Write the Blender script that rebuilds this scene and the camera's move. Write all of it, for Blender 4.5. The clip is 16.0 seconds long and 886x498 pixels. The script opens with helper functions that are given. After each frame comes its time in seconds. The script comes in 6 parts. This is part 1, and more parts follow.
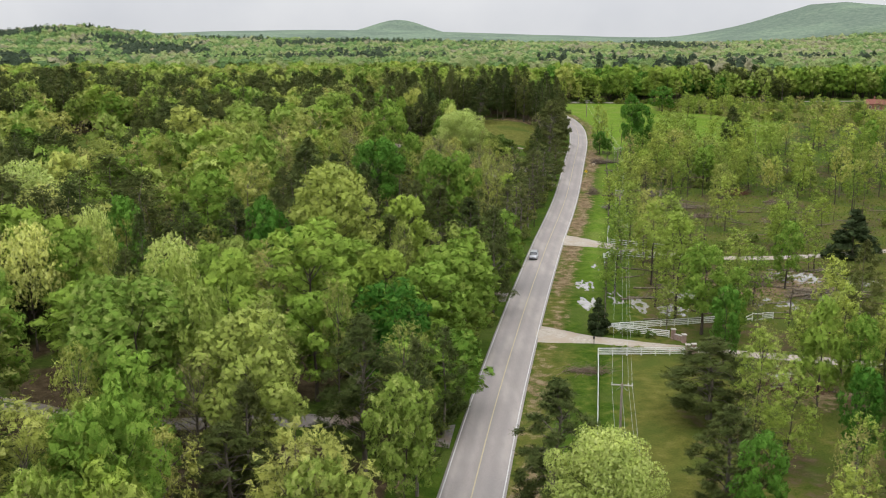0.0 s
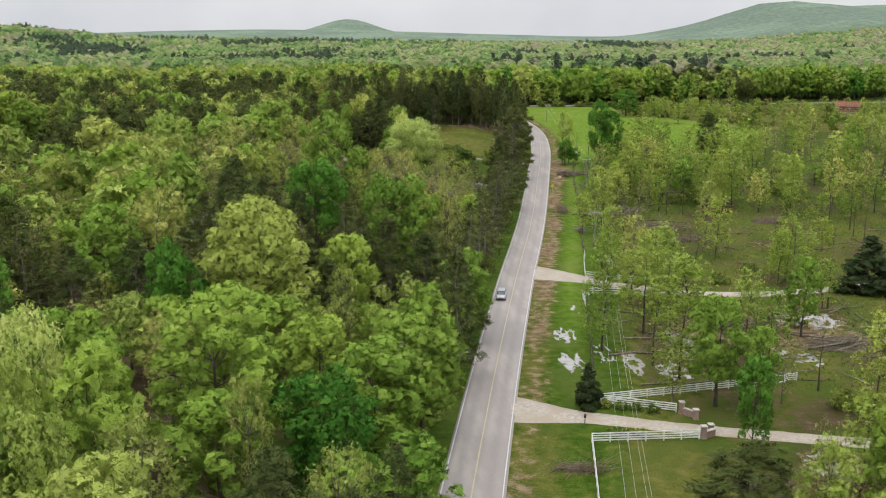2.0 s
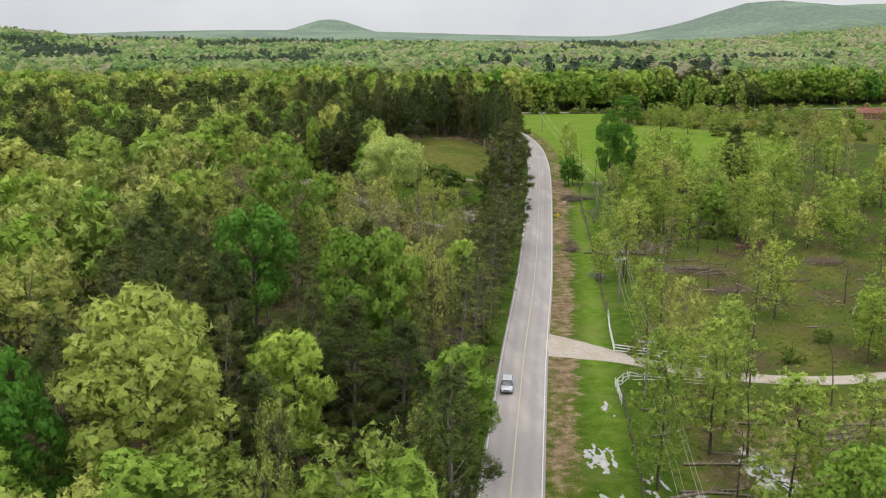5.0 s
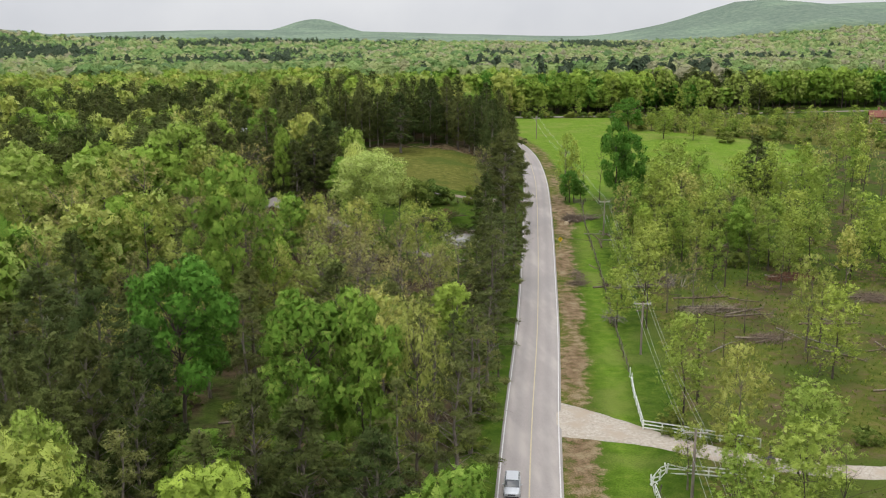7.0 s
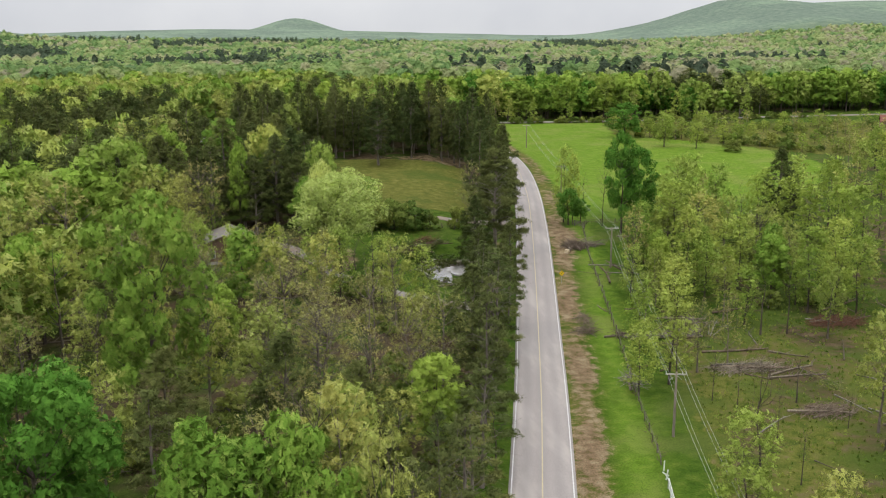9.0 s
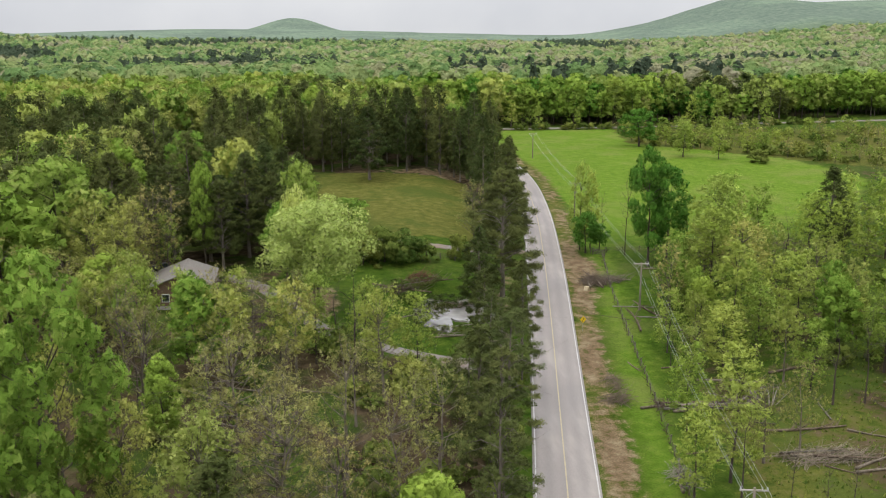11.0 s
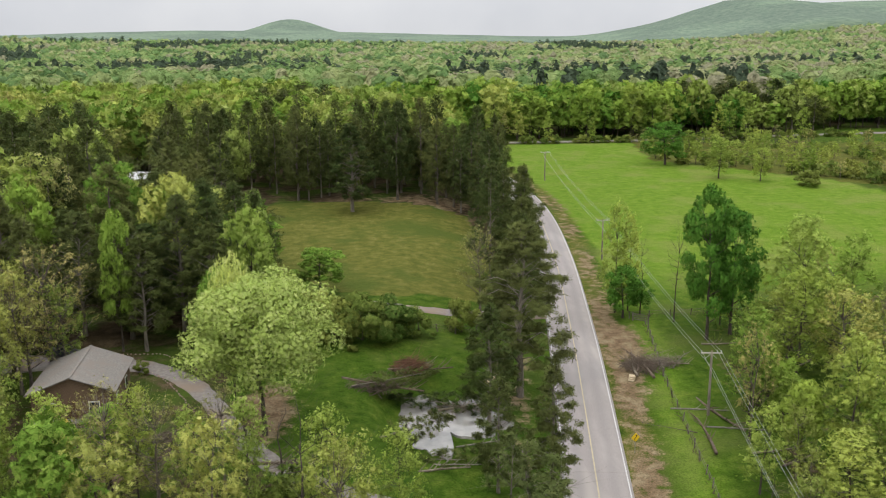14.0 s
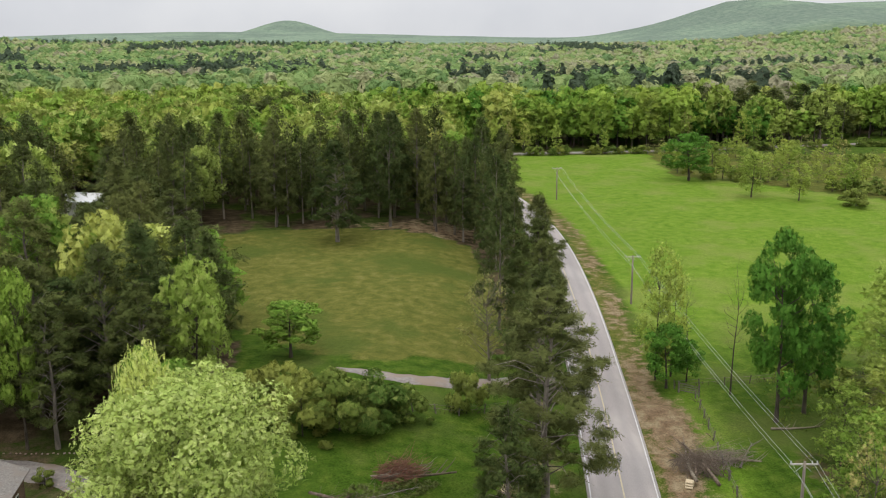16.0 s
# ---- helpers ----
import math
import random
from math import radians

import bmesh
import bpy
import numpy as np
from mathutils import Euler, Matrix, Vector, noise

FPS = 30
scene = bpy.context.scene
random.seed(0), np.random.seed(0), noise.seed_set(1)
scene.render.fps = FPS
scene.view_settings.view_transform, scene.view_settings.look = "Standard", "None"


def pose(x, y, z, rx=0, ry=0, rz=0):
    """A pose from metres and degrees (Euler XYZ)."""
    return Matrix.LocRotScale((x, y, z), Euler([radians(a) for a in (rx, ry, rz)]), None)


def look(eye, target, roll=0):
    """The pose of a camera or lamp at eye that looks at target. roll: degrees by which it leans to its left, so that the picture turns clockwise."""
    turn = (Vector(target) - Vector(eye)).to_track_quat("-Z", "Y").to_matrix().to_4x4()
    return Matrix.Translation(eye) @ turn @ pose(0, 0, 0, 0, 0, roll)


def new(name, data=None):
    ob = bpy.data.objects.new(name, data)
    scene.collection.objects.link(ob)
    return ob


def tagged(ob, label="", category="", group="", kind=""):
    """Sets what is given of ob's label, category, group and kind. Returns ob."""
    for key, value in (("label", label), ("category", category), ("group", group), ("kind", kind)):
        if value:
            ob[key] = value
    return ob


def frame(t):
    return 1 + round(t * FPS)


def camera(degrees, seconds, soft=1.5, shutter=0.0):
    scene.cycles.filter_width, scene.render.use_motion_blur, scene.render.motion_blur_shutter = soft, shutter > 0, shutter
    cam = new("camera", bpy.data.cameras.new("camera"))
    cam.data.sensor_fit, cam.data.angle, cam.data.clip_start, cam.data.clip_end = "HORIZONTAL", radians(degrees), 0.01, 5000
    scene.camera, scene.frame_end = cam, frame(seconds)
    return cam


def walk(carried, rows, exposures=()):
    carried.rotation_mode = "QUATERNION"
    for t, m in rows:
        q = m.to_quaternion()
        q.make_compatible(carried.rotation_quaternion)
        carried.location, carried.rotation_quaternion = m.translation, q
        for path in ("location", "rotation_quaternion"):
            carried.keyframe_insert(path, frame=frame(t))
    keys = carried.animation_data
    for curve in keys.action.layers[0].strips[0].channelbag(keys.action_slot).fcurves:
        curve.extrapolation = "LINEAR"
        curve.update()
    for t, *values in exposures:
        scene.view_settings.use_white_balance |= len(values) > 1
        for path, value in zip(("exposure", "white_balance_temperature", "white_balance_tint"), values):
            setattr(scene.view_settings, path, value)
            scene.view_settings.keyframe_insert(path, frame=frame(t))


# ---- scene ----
cam = camera(50.0, 16.0, soft=1.1)
METRES, EYE, TILT, LEAN, TURN = 250.0, 50.0, -13.0, 0.0, 0.0
ROWS = [
    (0.0, 0.0, 0.0, 0.0, 0.0, 0.0, -0.0),
    (0.5, -0.0, 0.0321, 0.0073, -0.89, -0.01, 0.21),
    (1.0, 0.0004, 0.0641, 0.0147, -1.5, -0.03, 0.38),
    (1.5, 0.0009, 0.0961, 0.0221, -2.1, -0.04, 0.54),
    (2.0, 0.0018, 0.1304, 0.0303, -2.81, -0.05, 0.71),
    (2.5, 0.0028, 0.1622, 0.0377, -3.25, -0.05, 0.84),
    (3.0, 0.0042, 0.1934, 0.0452, -3.29, -0.05, 0.88),
    (3.5, 0.0056, 0.2222, 0.0518, -3.41, -0.05, 0.93),
    (4.0, 0.0071, 0.253, 0.0588, -3.46, -0.05, 0.94),
    (6.5, 0.0179, 0.4068, 0.0929, -4.41, -0.08, 1.23),
    (7.0, 0.0204, 0.4371, 0.0996, -4.52, -0.09, 1.29),
    (7.5, 0.0231, 0.4671, 0.1063, -4.72, -0.11, 1.35),
    (8.0, 0.0259, 0.497, 0.1133, -5.33, -0.13, 1.46),
    (8.5, 0.0288, 0.5299, 0.1207, -5.52, -0.15, 1.54),
    (9.0, 0.0319, 0.56, 0.1278, -5.53, -0.16, 1.56),
    (11.5, 0.0475, 0.7072, 0.1611, -5.61, -0.17, 1.58),
    (12.0, 0.0509, 0.7364, 0.1679, -5.61, -0.15, 1.58),
    (12.5, 0.0543, 0.7659, 0.1748, -5.62, -0.15, 1.61),
    (13.0, 0.0574, 0.7948, 0.1819, -5.63, -0.14, 1.62),
    (13.5, 0.0604, 0.8221, 0.188, -5.64, -0.12, 1.62),
    (14.0, 0.0637, 0.8517, 0.1948, -5.66, -0.1, 1.64),
    (14.5, 0.0667, 0.8811, 0.2015, -5.69, -0.08, 1.64),
    (15.0, 0.0699, 0.913, 0.2087, -5.7, -0.05, 1.64),
    (15.5, 0.0728, 0.942, 0.2152, -5.71, -0.04, 1.66),
    (16.0, 0.0759, 0.9715, 0.2221, -5.72, -0.03, 1.67),
]
walk(cam, [(t, pose(0, 0, EYE, TILT, LEAN, TURN) @ pose(METRES * x, METRES * y, METRES * z, 90 + pitch, roll, yaw)) for t, x, y, z, yaw, pitch, roll in ROWS])

# ---- world, sun, exposure ----
SUN_ELEVATION, SUN_AZIMUTH = 66.0, 215.0
world = bpy.data.worlds.new("overcast_sky")
scene.world = world
world.use_nodes = True
wn, wl = world.node_tree.nodes, world.node_tree.links
wn.clear()
w_out = wn.new("ShaderNodeOutputWorld")
w_bg = wn.new("ShaderNodeBackground")
w_bg.inputs["Strength"].default_value = 0.1
w_sky = wn.new("ShaderNodeTexSky")
w_sky.sky_type = "NISHITA"
w_sky.sun_disc = False
w_sky.sun_elevation = radians(SUN_ELEVATION)
w_sky.sun_rotation = radians(SUN_AZIMUTH)
w_sky.air_density, w_sky.dust_density, w_sky.ozone_density = 1.0, 4.0, 1.0
w_noise = wn.new("ShaderNodeTexNoise")
w_noise.inputs["Scale"].default_value = 5.0
w_noise.inputs["Detail"].default_value = 5.0
w_ramp = wn.new("ShaderNodeValToRGB")
w_ramp.color_ramp.elements[0].position, w_ramp.color_ramp.elements[0].color = 0.3, (0.68, 0.70, 0.745, 1)
w_ramp.color_ramp.elements[1].position, w_ramp.color_ramp.elements[1].color = 0.7, (0.86, 0.87, 0.89, 1)
w_gain = wn.new("ShaderNodeMix")
w_gain.data_type, w_gain.blend_type = "RGBA", "MULTIPLY"
w_gain.inputs[0].default_value = 1.0
w_mix = wn.new("ShaderNodeMix")
w_mix.data_type = "RGBA"
w_mix.inputs[0].default_value = 0.92
# an overcast sky is about three times as bright overhead as at the horizon
w_where = wn.new("ShaderNodeTexCoord")
w_split = wn.new("ShaderNodeSeparateXYZ")
w_high = wn.new("ShaderNodeMapRange")
w_high.inputs["From Min"].default_value, w_high.inputs["From Max"].default_value = 0.0, 1.0
w_high.inputs["To Min"].default_value, w_high.inputs["To Max"].default_value = 9.7, 29.0
wl.new(w_where.outputs["Generated"], w_split.inputs[0])
wl.new(w_split.outputs["Z"], w_high.inputs["Value"])
wl.new(w_high.outputs["Result"], w_gain.inputs[7])
wl.new(w_noise.outputs["Fac"], w_ramp.inputs["Fac"])
wl.new(w_ramp.outputs["Color"], w_gain.inputs[6])
wl.new(w_sky.outputs["Color"], w_mix.inputs[6])
wl.new(w_gain.outputs[2], w_mix.inputs[7])
wl.new(w_mix.outputs[2], w_bg.inputs["Color"])
wl.new(w_bg.outputs["Background"], w_out.inputs["Surface"])

sun = new("sun", bpy.data.lights.new("sun", "SUN"))
sun.data.energy, sun.data.angle, sun.data.color = 0.7, radians(40), (1.0, 0.97, 0.92)
az, el = radians(SUN_AZIMUTH), radians(SUN_ELEVATION)
sun.matrix_world = look((0, 0, 300), (-math.sin(az) * math.cos(el), -math.cos(az) * math.cos(el), 300 - math.sin(el)))
scene.view_settings.exposure = 0.0

# ---- materials ----
class Nodes:
    """A short way to wire a node material."""

    def __init__(self, name, roughness=0.8, specular=0.3):
        self.mat = bpy.data.materials.new(name)
        self.mat.use_nodes = True
        self.tree = self.mat.node_tree
        self.bsdf = self.tree.nodes["Principled BSDF"]
        self.out = self.tree.nodes["Material Output"]
        self.bsdf.inputs["Roughness"].default_value = roughness
        self.bsdf.inputs["Specular IOR Level"].default_value = specular

    def link(self, a, b):
        self.tree.links.new(a, b)

    def node(self, kind):
        return self.tree.nodes.new(kind)

    def place(self):
        return self.node("ShaderNodeNewGeometry").outputs["Position"]

    def noise(self, scale, detail=3.0, rough=0.55, stretch=None):
        n = self.node("ShaderNodeTexNoise")
        n.inputs["Scale"].default_value, n.inputs["Detail"].default_value, n.inputs["Roughness"].default_value = scale, detail, rough
        where = self.place()
        if stretch:
            v = self.node("ShaderNodeVectorMath")
            v.operation = "MULTIPLY"
            v.inputs[1].default_value = stretch
            self.link(where, v.inputs[0])
            where = v.outputs[0]
        self.link(where, n.inputs["Vector"])
        return n.outputs["Fac"]

    def ramp(self, value, *stops):
        r = self.node("ShaderNodeValToRGB")
        while len(r.color_ramp.elements) < len(stops):
            r.color_ramp.elements.new(0.5)
        for e, (at, colour) in zip(r.color_ramp.elements, stops):
            e.position, e.color = at, (*colour, 1)
        self.link(value, r.inputs["Fac"])
        return r.outputs["Color"]

    def mix(self, fac, a, b, blend="MIX"):
        m = self.node("ShaderNodeMix")
        m.data_type, m.blend_type = "RGBA", blend
        for value, socket in ((fac, m.inputs[0]), (a, m.inputs[6]), (b, m.inputs[7])):
            if isinstance(value, (int, float)):
                socket.default_value = value
            elif isinstance(value, tuple):
                socket.default_value = (*value, 1)
            else:
                self.link(value, socket)
        return m.outputs[2]

    def sums(self, op, a, b, clamp=False):
        m = self.node("ShaderNodeMath")
        m.operation, m.use_clamp = op, clamp
        for value, socket in ((a, m.inputs[0]), (b, m.inputs[1])):
            if isinstance(value, (int, float)):
                socket.default_value = value
            else:
                self.link(value, socket)
        return m.outputs[0]

    def span(self, value, lo, hi):
        m = self.node("ShaderNodeMapRange")
        m.interpolation_type = "SMOOTHSTEP"
        m.inputs["From Min"].default_value, m.inputs["From Max"].default_value = lo, hi
        self.link(value, m.inputs["Value"])
        return m.outputs["Result"]

    def attribute(self, name):
        a = self.node("ShaderNodeAttribute")
        a.attribute_name = name
        return a.outputs["Fac"]

    def island(self):
        return self.node("ShaderNodeNewGeometry").outputs["Random Per Island"]

    def each(self):
        return self.node("ShaderNodeObjectInfo").outputs["Random"]

    def bump(self, value, strength=0.4, distance=0.05):
        b = self.node("ShaderNodeBump")
        b.inputs["Strength"].default_value, b.inputs["Distance"].default_value = strength, distance
        self.link(value, b.inputs["Height"])
        self.link(b.outputs["Normal"], self.bsdf.inputs["Normal"])

    def done(self, colour):
        if isinstance(colour, tuple):
            self.bsdf.inputs["Base Color"].default_value = (*colour, 1)
        else:
            self.link(colour, self.bsdf.inputs["Base Color"])
        return self.mat


def leafy(n, col, through_light, scale, cut):
    """Finishes a foliage material: light passes through, and each spray is broken up into its leaves with gaps between."""
    t = n.node("ShaderNodeBsdfTranslucent")
    n.link(col, t.inputs["Color"])
    mixer = n.node("ShaderNodeMixShader")
    mixer.inputs[0].default_value = through_light
    n.link(n.bsdf.outputs[0], mixer.inputs[1])
    n.link(t.outputs[0], mixer.inputs[2])
    gaps = n.node("ShaderNodeBsdfTransparent")
    whole = n.node("ShaderNodeMixShader")
    n.link(n.sums("GREATER_THAN", n.noise(scale, 1.5, 0.6), cut), whole.inputs[0])
    n.link(gaps.outputs[0], whole.inputs[1])
    n.link(mixer.outputs[0], whole.inputs[2])
    n.link(whole.outputs[0], n.out.inputs["Surface"])
    return n.mat


def leaf_material(name, a, b, c, through_light=0.3, scale=3.4, cut=0.48, attribute=""):
    """Foliage: each tree takes a tone between a and b, single sprays stray towards c."""
    n = Nodes(name, roughness=0.7, specular=0.04)
    tone = n.attribute(attribute) if attribute else n.each()
    col = n.mix(tone, a, b)
    # some trees are further into leaf and deeper in colour than their neighbours
    col = n.mix(1.0, col, n.ramp(n.sums("FRACT", n.sums("MULTIPLY", tone, 7.31), 0.0), (0.0, (0.80, 0.88, 0.80)), (0.5, (1.06, 1.06, 1.0)), (1.0, (1.36, 1.24, 1.22))), "MULTIPLY")
    stray = n.island()
    col = n.mix(n.sums("MULTIPLY", n.span(stray, 0.6, 1.0), 0.55), col, c)
    col = n.mix(1.0, col, n.ramp(n.sums("FRACT", n.sums("MULTIPLY", stray, 5.7), 0.0), (0.0, (0.80, 0.82, 0.80)), (1.0, (1.16, 1.14, 1.14))), "MULTIPLY")
    col = n.mix(0.6, col, n.ramp(n.noise(0.4), (0.32, (0.74, 0.80, 0.72)), (0.66, (1.08, 1.06, 1.04))), "MULTIPLY")
    n.done(col)
    return leafy(n, col, through_light, scale, cut)


def bark_material(name, dark, light):
    n = Nodes(name, roughness=0.9, specular=0.2)
    v = n.noise(3.0, 5, 0.65, (1, 1, 0.25))
    col = n.ramp(v, (0.3, dark), (0.7, light))
    col = n.mix(n.each(), col, n.mix(0.5, col, (0.05, 0.04, 0.03)))
    n.bump(v, 0.6, 0.05)
    return n.done(col)


def ground_material():
    """Grass, leaf litter and bare soil, laid out by the weights in the mesh and broken up by noise."""
    n = Nodes("ground", roughness=0.95, specular=0.03)
    fine, mid, wide, huge = n.noise(4.6, 6, 0.75), n.noise(0.55, 4, 0.6), n.noise(0.09, 4, 0.55), n.noise(0.018, 3)
    lush = n.ramp(mid, (0.28, (0.027, 0.059, 0.006)), (0.5, (0.054, 0.097, 0.011)), (0.72, (0.099, 0.136, 0.020)))
    lush = n.mix(n.span(wide, 0.48, 0.7), lush, (0.084, 0.111, 0.024))
    dry = n.ramp(mid, (0.3, (0.079, 0.090, 0.018)), (0.55, (0.126, 0.129, 0.029)), (0.75, (0.184, 0.164, 0.052)))
    dry = n.mix(n.span(wide, 0.45, 0.68), dry, (0.077, 0.101, 0.020))
    litter = n.ramp(mid, (0.3, (0.040, 0.030, 0.016)), (0.52, (0.085, 0.062, 0.036)), (0.75, (0.150, 0.110, 0.070)))
    litter = n.mix(n.span(wide, 0.46, 0.6), litter, n.ramp(mid, (0.3, (0.030, 0.055, 0.010)), (0.7, (0.080, 0.115, 0.020))))
    soil = n.ramp(mid, (0.3, (0.115, 0.074, 0.042)), (0.50, (0.200, 0.140, 0.085)), (0.62, (0.245, 0.190, 0.115)), (0.75, (0.310, 0.240, 0.155)))
    canopy = n.ramp(n.noise(0.06, 5, 0.7), (0.3, (0.030, 0.055, 0.012)), (0.5, (0.075, 0.125, 0.022)), (0.7, (0.120, 0.180, 0.035)))
    canopy = n.mix(n.span(huge, 0.45, 0.62), canopy, n.mix(0.5, canopy, (0.095, 0.100, 0.050)))

    def cover(name, spread=0.9):
        w = n.sums("ADD", n.attribute(name), n.sums("MULTIPLY", n.sums("SUBTRACT", n.sums("ADD", n.sums("MULTIPLY", mid, 0.6), n.sums("MULTIPLY", fine, 0.4)), 0.5), spread))
        return n.span(w, 0.35, 0.65)

    fresh = n.ramp(mid, (0.28, (0.092, 0.166, 0.014)), (0.5, (0.124, 0.206, 0.021)), (0.72, (0.172, 0.240, 0.035)))
    lush = n.mix(n.attribute("fresh"), lush, n.mix(n.span(wide, 0.45, 0.7), fresh, (0.172, 0.216, 0.044)))
    col = n.mix(cover("dry"), lush, dry)
    col = n.mix(cover("litter", 1.6), col, litter)
    col = n.mix(cover("soil", 2.1), col, soil)
    col = n.mix(cover("canopy"), col, canopy)
    col = n.mix(0.75, col, n.ramp(fine, (0.30, (0.22, 0.24, 0.20)), (0.50, (0.82, 0.82, 0.80)), (0.70, (1.30, 1.28, 1.20))), "MULTIPLY")
    # far ridges: oak and hickory crown beside crown, grey-green with painted-in haze
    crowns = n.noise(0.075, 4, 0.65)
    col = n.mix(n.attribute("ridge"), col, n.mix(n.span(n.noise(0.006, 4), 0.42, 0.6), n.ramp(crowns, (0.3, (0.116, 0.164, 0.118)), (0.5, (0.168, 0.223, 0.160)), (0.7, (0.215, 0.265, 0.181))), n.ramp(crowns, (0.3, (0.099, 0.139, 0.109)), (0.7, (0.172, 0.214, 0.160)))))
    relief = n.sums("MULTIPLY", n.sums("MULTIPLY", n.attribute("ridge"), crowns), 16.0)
    n.bump(n.sums("ADD", n.sums("ADD", n.sums("MULTIPLY", fine, 0.15), mid), relief), 0.7, 0.35)
    return n.done(col)


def speckled(name, dark, light, scale=1.5, rough=0.85, bump=0.3, wide=None, specular=0.3, stretch=None):
    n = Nodes(name, roughness=rough, specular=specular)
    a, b = n.noise(scale, 5, 0.65, stretch), n.noise(scale * 0.12, 3, 0.5)
    col = n.ramp(a, (0.3, dark), (0.7, light))
    if wide:
        col = n.mix(n.span(b, 0.45, 0.65), col, wide)
    n.bump(a, bump, 0.04)
    return n.done(col)


def road_material():
    n = Nodes("asphalt", roughness=0.85, specular=0.3)
    a, b = n.noise(7.0, 5, 0.7), n.noise(0.25, 4, 0.6, (1.0, 0.25, 1.0))
    col = n.ramp(a, (0.3, (0.240, 0.212, 0.198)), (0.7, (0.335, 0.298, 0.276)))
    col = n.mix(n.span(b, 0.42, 0.66), col, (0.360, 0.320, 0.292))
    # the two wheel tracks of each lane are polished paler, the middle of a lane is darker with oil
    u = n.attribute("across")
    tracks = n.sums("MULTIPLY", n.sums("ADD", n.sums("COSINE", n.sums("MULTIPLY", u, 6.2832 * 4), 0.0), 1.0), 0.5)
    col = n.mix(n.sums("MULTIPLY", tracks, 0.30), col, (0.190, 0.180, 0.177))
    patch = n.span(n.noise(0.05, 2, 0.4, (1.0, 0.6, 1.0)), 0.55, 0.6)
    col = n.mix(n.sums("MULTIPLY", patch, 0.22), col, (0.20, 0.192, 0.19))
    n.bump(a, 0.15, 0.01)
    return n.done(col)


def water_material():
    n = Nodes("still_water", roughness=0.03, specular=0.5)
    n.bsdf.inputs["IOR"].default_value = 1.75
    n.bump(n.noise(2.0, 2), 0.05, 0.02)
    return n.done(n.ramp(n.noise(0.6, 3), (0.3, (0.22, 0.21, 0.19)), (0.7, (0.33, 0.31, 0.28))))


def plain(name, colour, rough=0.5, metal=0.0, specular=0.4, wear=0.25):
    n = Nodes(name, roughness=rough, specular=specular)
    n.bsdf.inputs["Metallic"].default_value = metal
    v = n.noise(4.0, 4, 0.6)
    return n.done(n.mix(n.span(v, 0.35, 0.75), colour, tuple(c * (1 - wear) for c in colour)))


M_GROUND, M_ROAD, M_WATER = ground_material(), road_material(), water_material()
M_GRAVEL = speckled("pale_gravel", (0.27, 0.23, 0.185), (0.46, 0.41, 0.345), 2.2, wide=(0.34, 0.28, 0.215))
M_LANE = speckled("grey_gravel", (0.15, 0.130, 0.115), (0.275, 0.245, 0.220), 2.0, wide=(0.22, 0.17, 0.13))
M_WHITE = plain("white_fence_paint", (0.78, 0.77, 0.74), 0.5, wear=0.2)
M_LINE = speckled("white_road_paint", (0.40, 0.385, 0.37), (0.60, 0.585, 0.56), 3.0, bump=0.05)
M_YELLOW = speckled("yellow_road_paint", (0.36, 0.31, 0.22), (0.50, 0.42, 0.26), 2.5, bump=0.05)
M_BARK = bark_material("grey_brown_bark", (0.035, 0.027, 0.020), (0.130, 0.105, 0.085))
M_PALEBARK = bark_material("pale_grey_bark", (0.120, 0.105, 0.085), (0.340, 0.310, 0.260))
M_PINEBARK = bark_material("pine_bark", (0.100, 0.082, 0.068), (0.300, 0.258, 0.215))
M_MIDBARK = bark_material("light_brown_bark", (0.085, 0.068, 0.052), (0.280, 0.235, 0.190))
M_DEADWOOD = bark_material("weathered_wood", (0.120, 0.092, 0.062), (0.350, 0.295, 0.225))
TONES = {
    "oak": ((0.211, 0.315, 0.056), (0.338, 0.392, 0.097), (0.468, 0.501, 0.167), 0.24),
    "maple": ((0.157, 0.282, 0.042), (0.273, 0.376, 0.066), (0.374, 0.461, 0.105), 0.24),
    "gum": ((0.063, 0.172, 0.024), (0.109, 0.239, 0.035), (0.190, 0.353, 0.059), 0.24),
    "ash": ((0.277, 0.340, 0.073), (0.377, 0.399, 0.112), (0.503, 0.503, 0.182), 0.27),
    "thin": ((0.238, 0.340, 0.056), (0.346, 0.418, 0.092), (0.455, 0.525, 0.140), 0.27),
    "bud": ((0.270, 0.250, 0.100), (0.345, 0.335, 0.115), (0.455, 0.435, 0.165), 0.22),
    "pine": ((0.068, 0.096, 0.030), (0.112, 0.132, 0.040), (0.180, 0.192, 0.064), 0.20),
    "loose_pine": ((0.110, 0.135, 0.044), (0.150, 0.170, 0.056), (0.215, 0.225, 0.086), 0.22),
    "cedar": ((0.027, 0.046, 0.019), (0.037, 0.058, 0.024), (0.068, 0.083, 0.038), 0.14),
    "white": ((0.520, 0.595, 0.175), (0.560, 0.620, 0.190), (0.700, 0.720, 0.320), 0.32),
    "shrub": ((0.113, 0.174, 0.036), (0.225, 0.259, 0.058), (0.297, 0.327, 0.090), 0.24),
}
CUT = {"thin": 0.50, "bud": 0.54, "ash": 0.50, "pine": 0.53, "loose_pine": 0.53}
M_LEAF = {k: leaf_material(k + "_leaves", *v, scale={"pine": 8.0, "white": 10.0, "thin": 10.0, "loose_pine": 8.0}.get(k, 9.5), cut=CUT.get(k, 0.47)) for k, v in TONES.items()}
M_WOODS = {k: leaf_material(k + "_woods_leaves", *v, scale=2.6, cut=CUT.get(k, 0.45), attribute="tone") for k, v in TONES.items()}

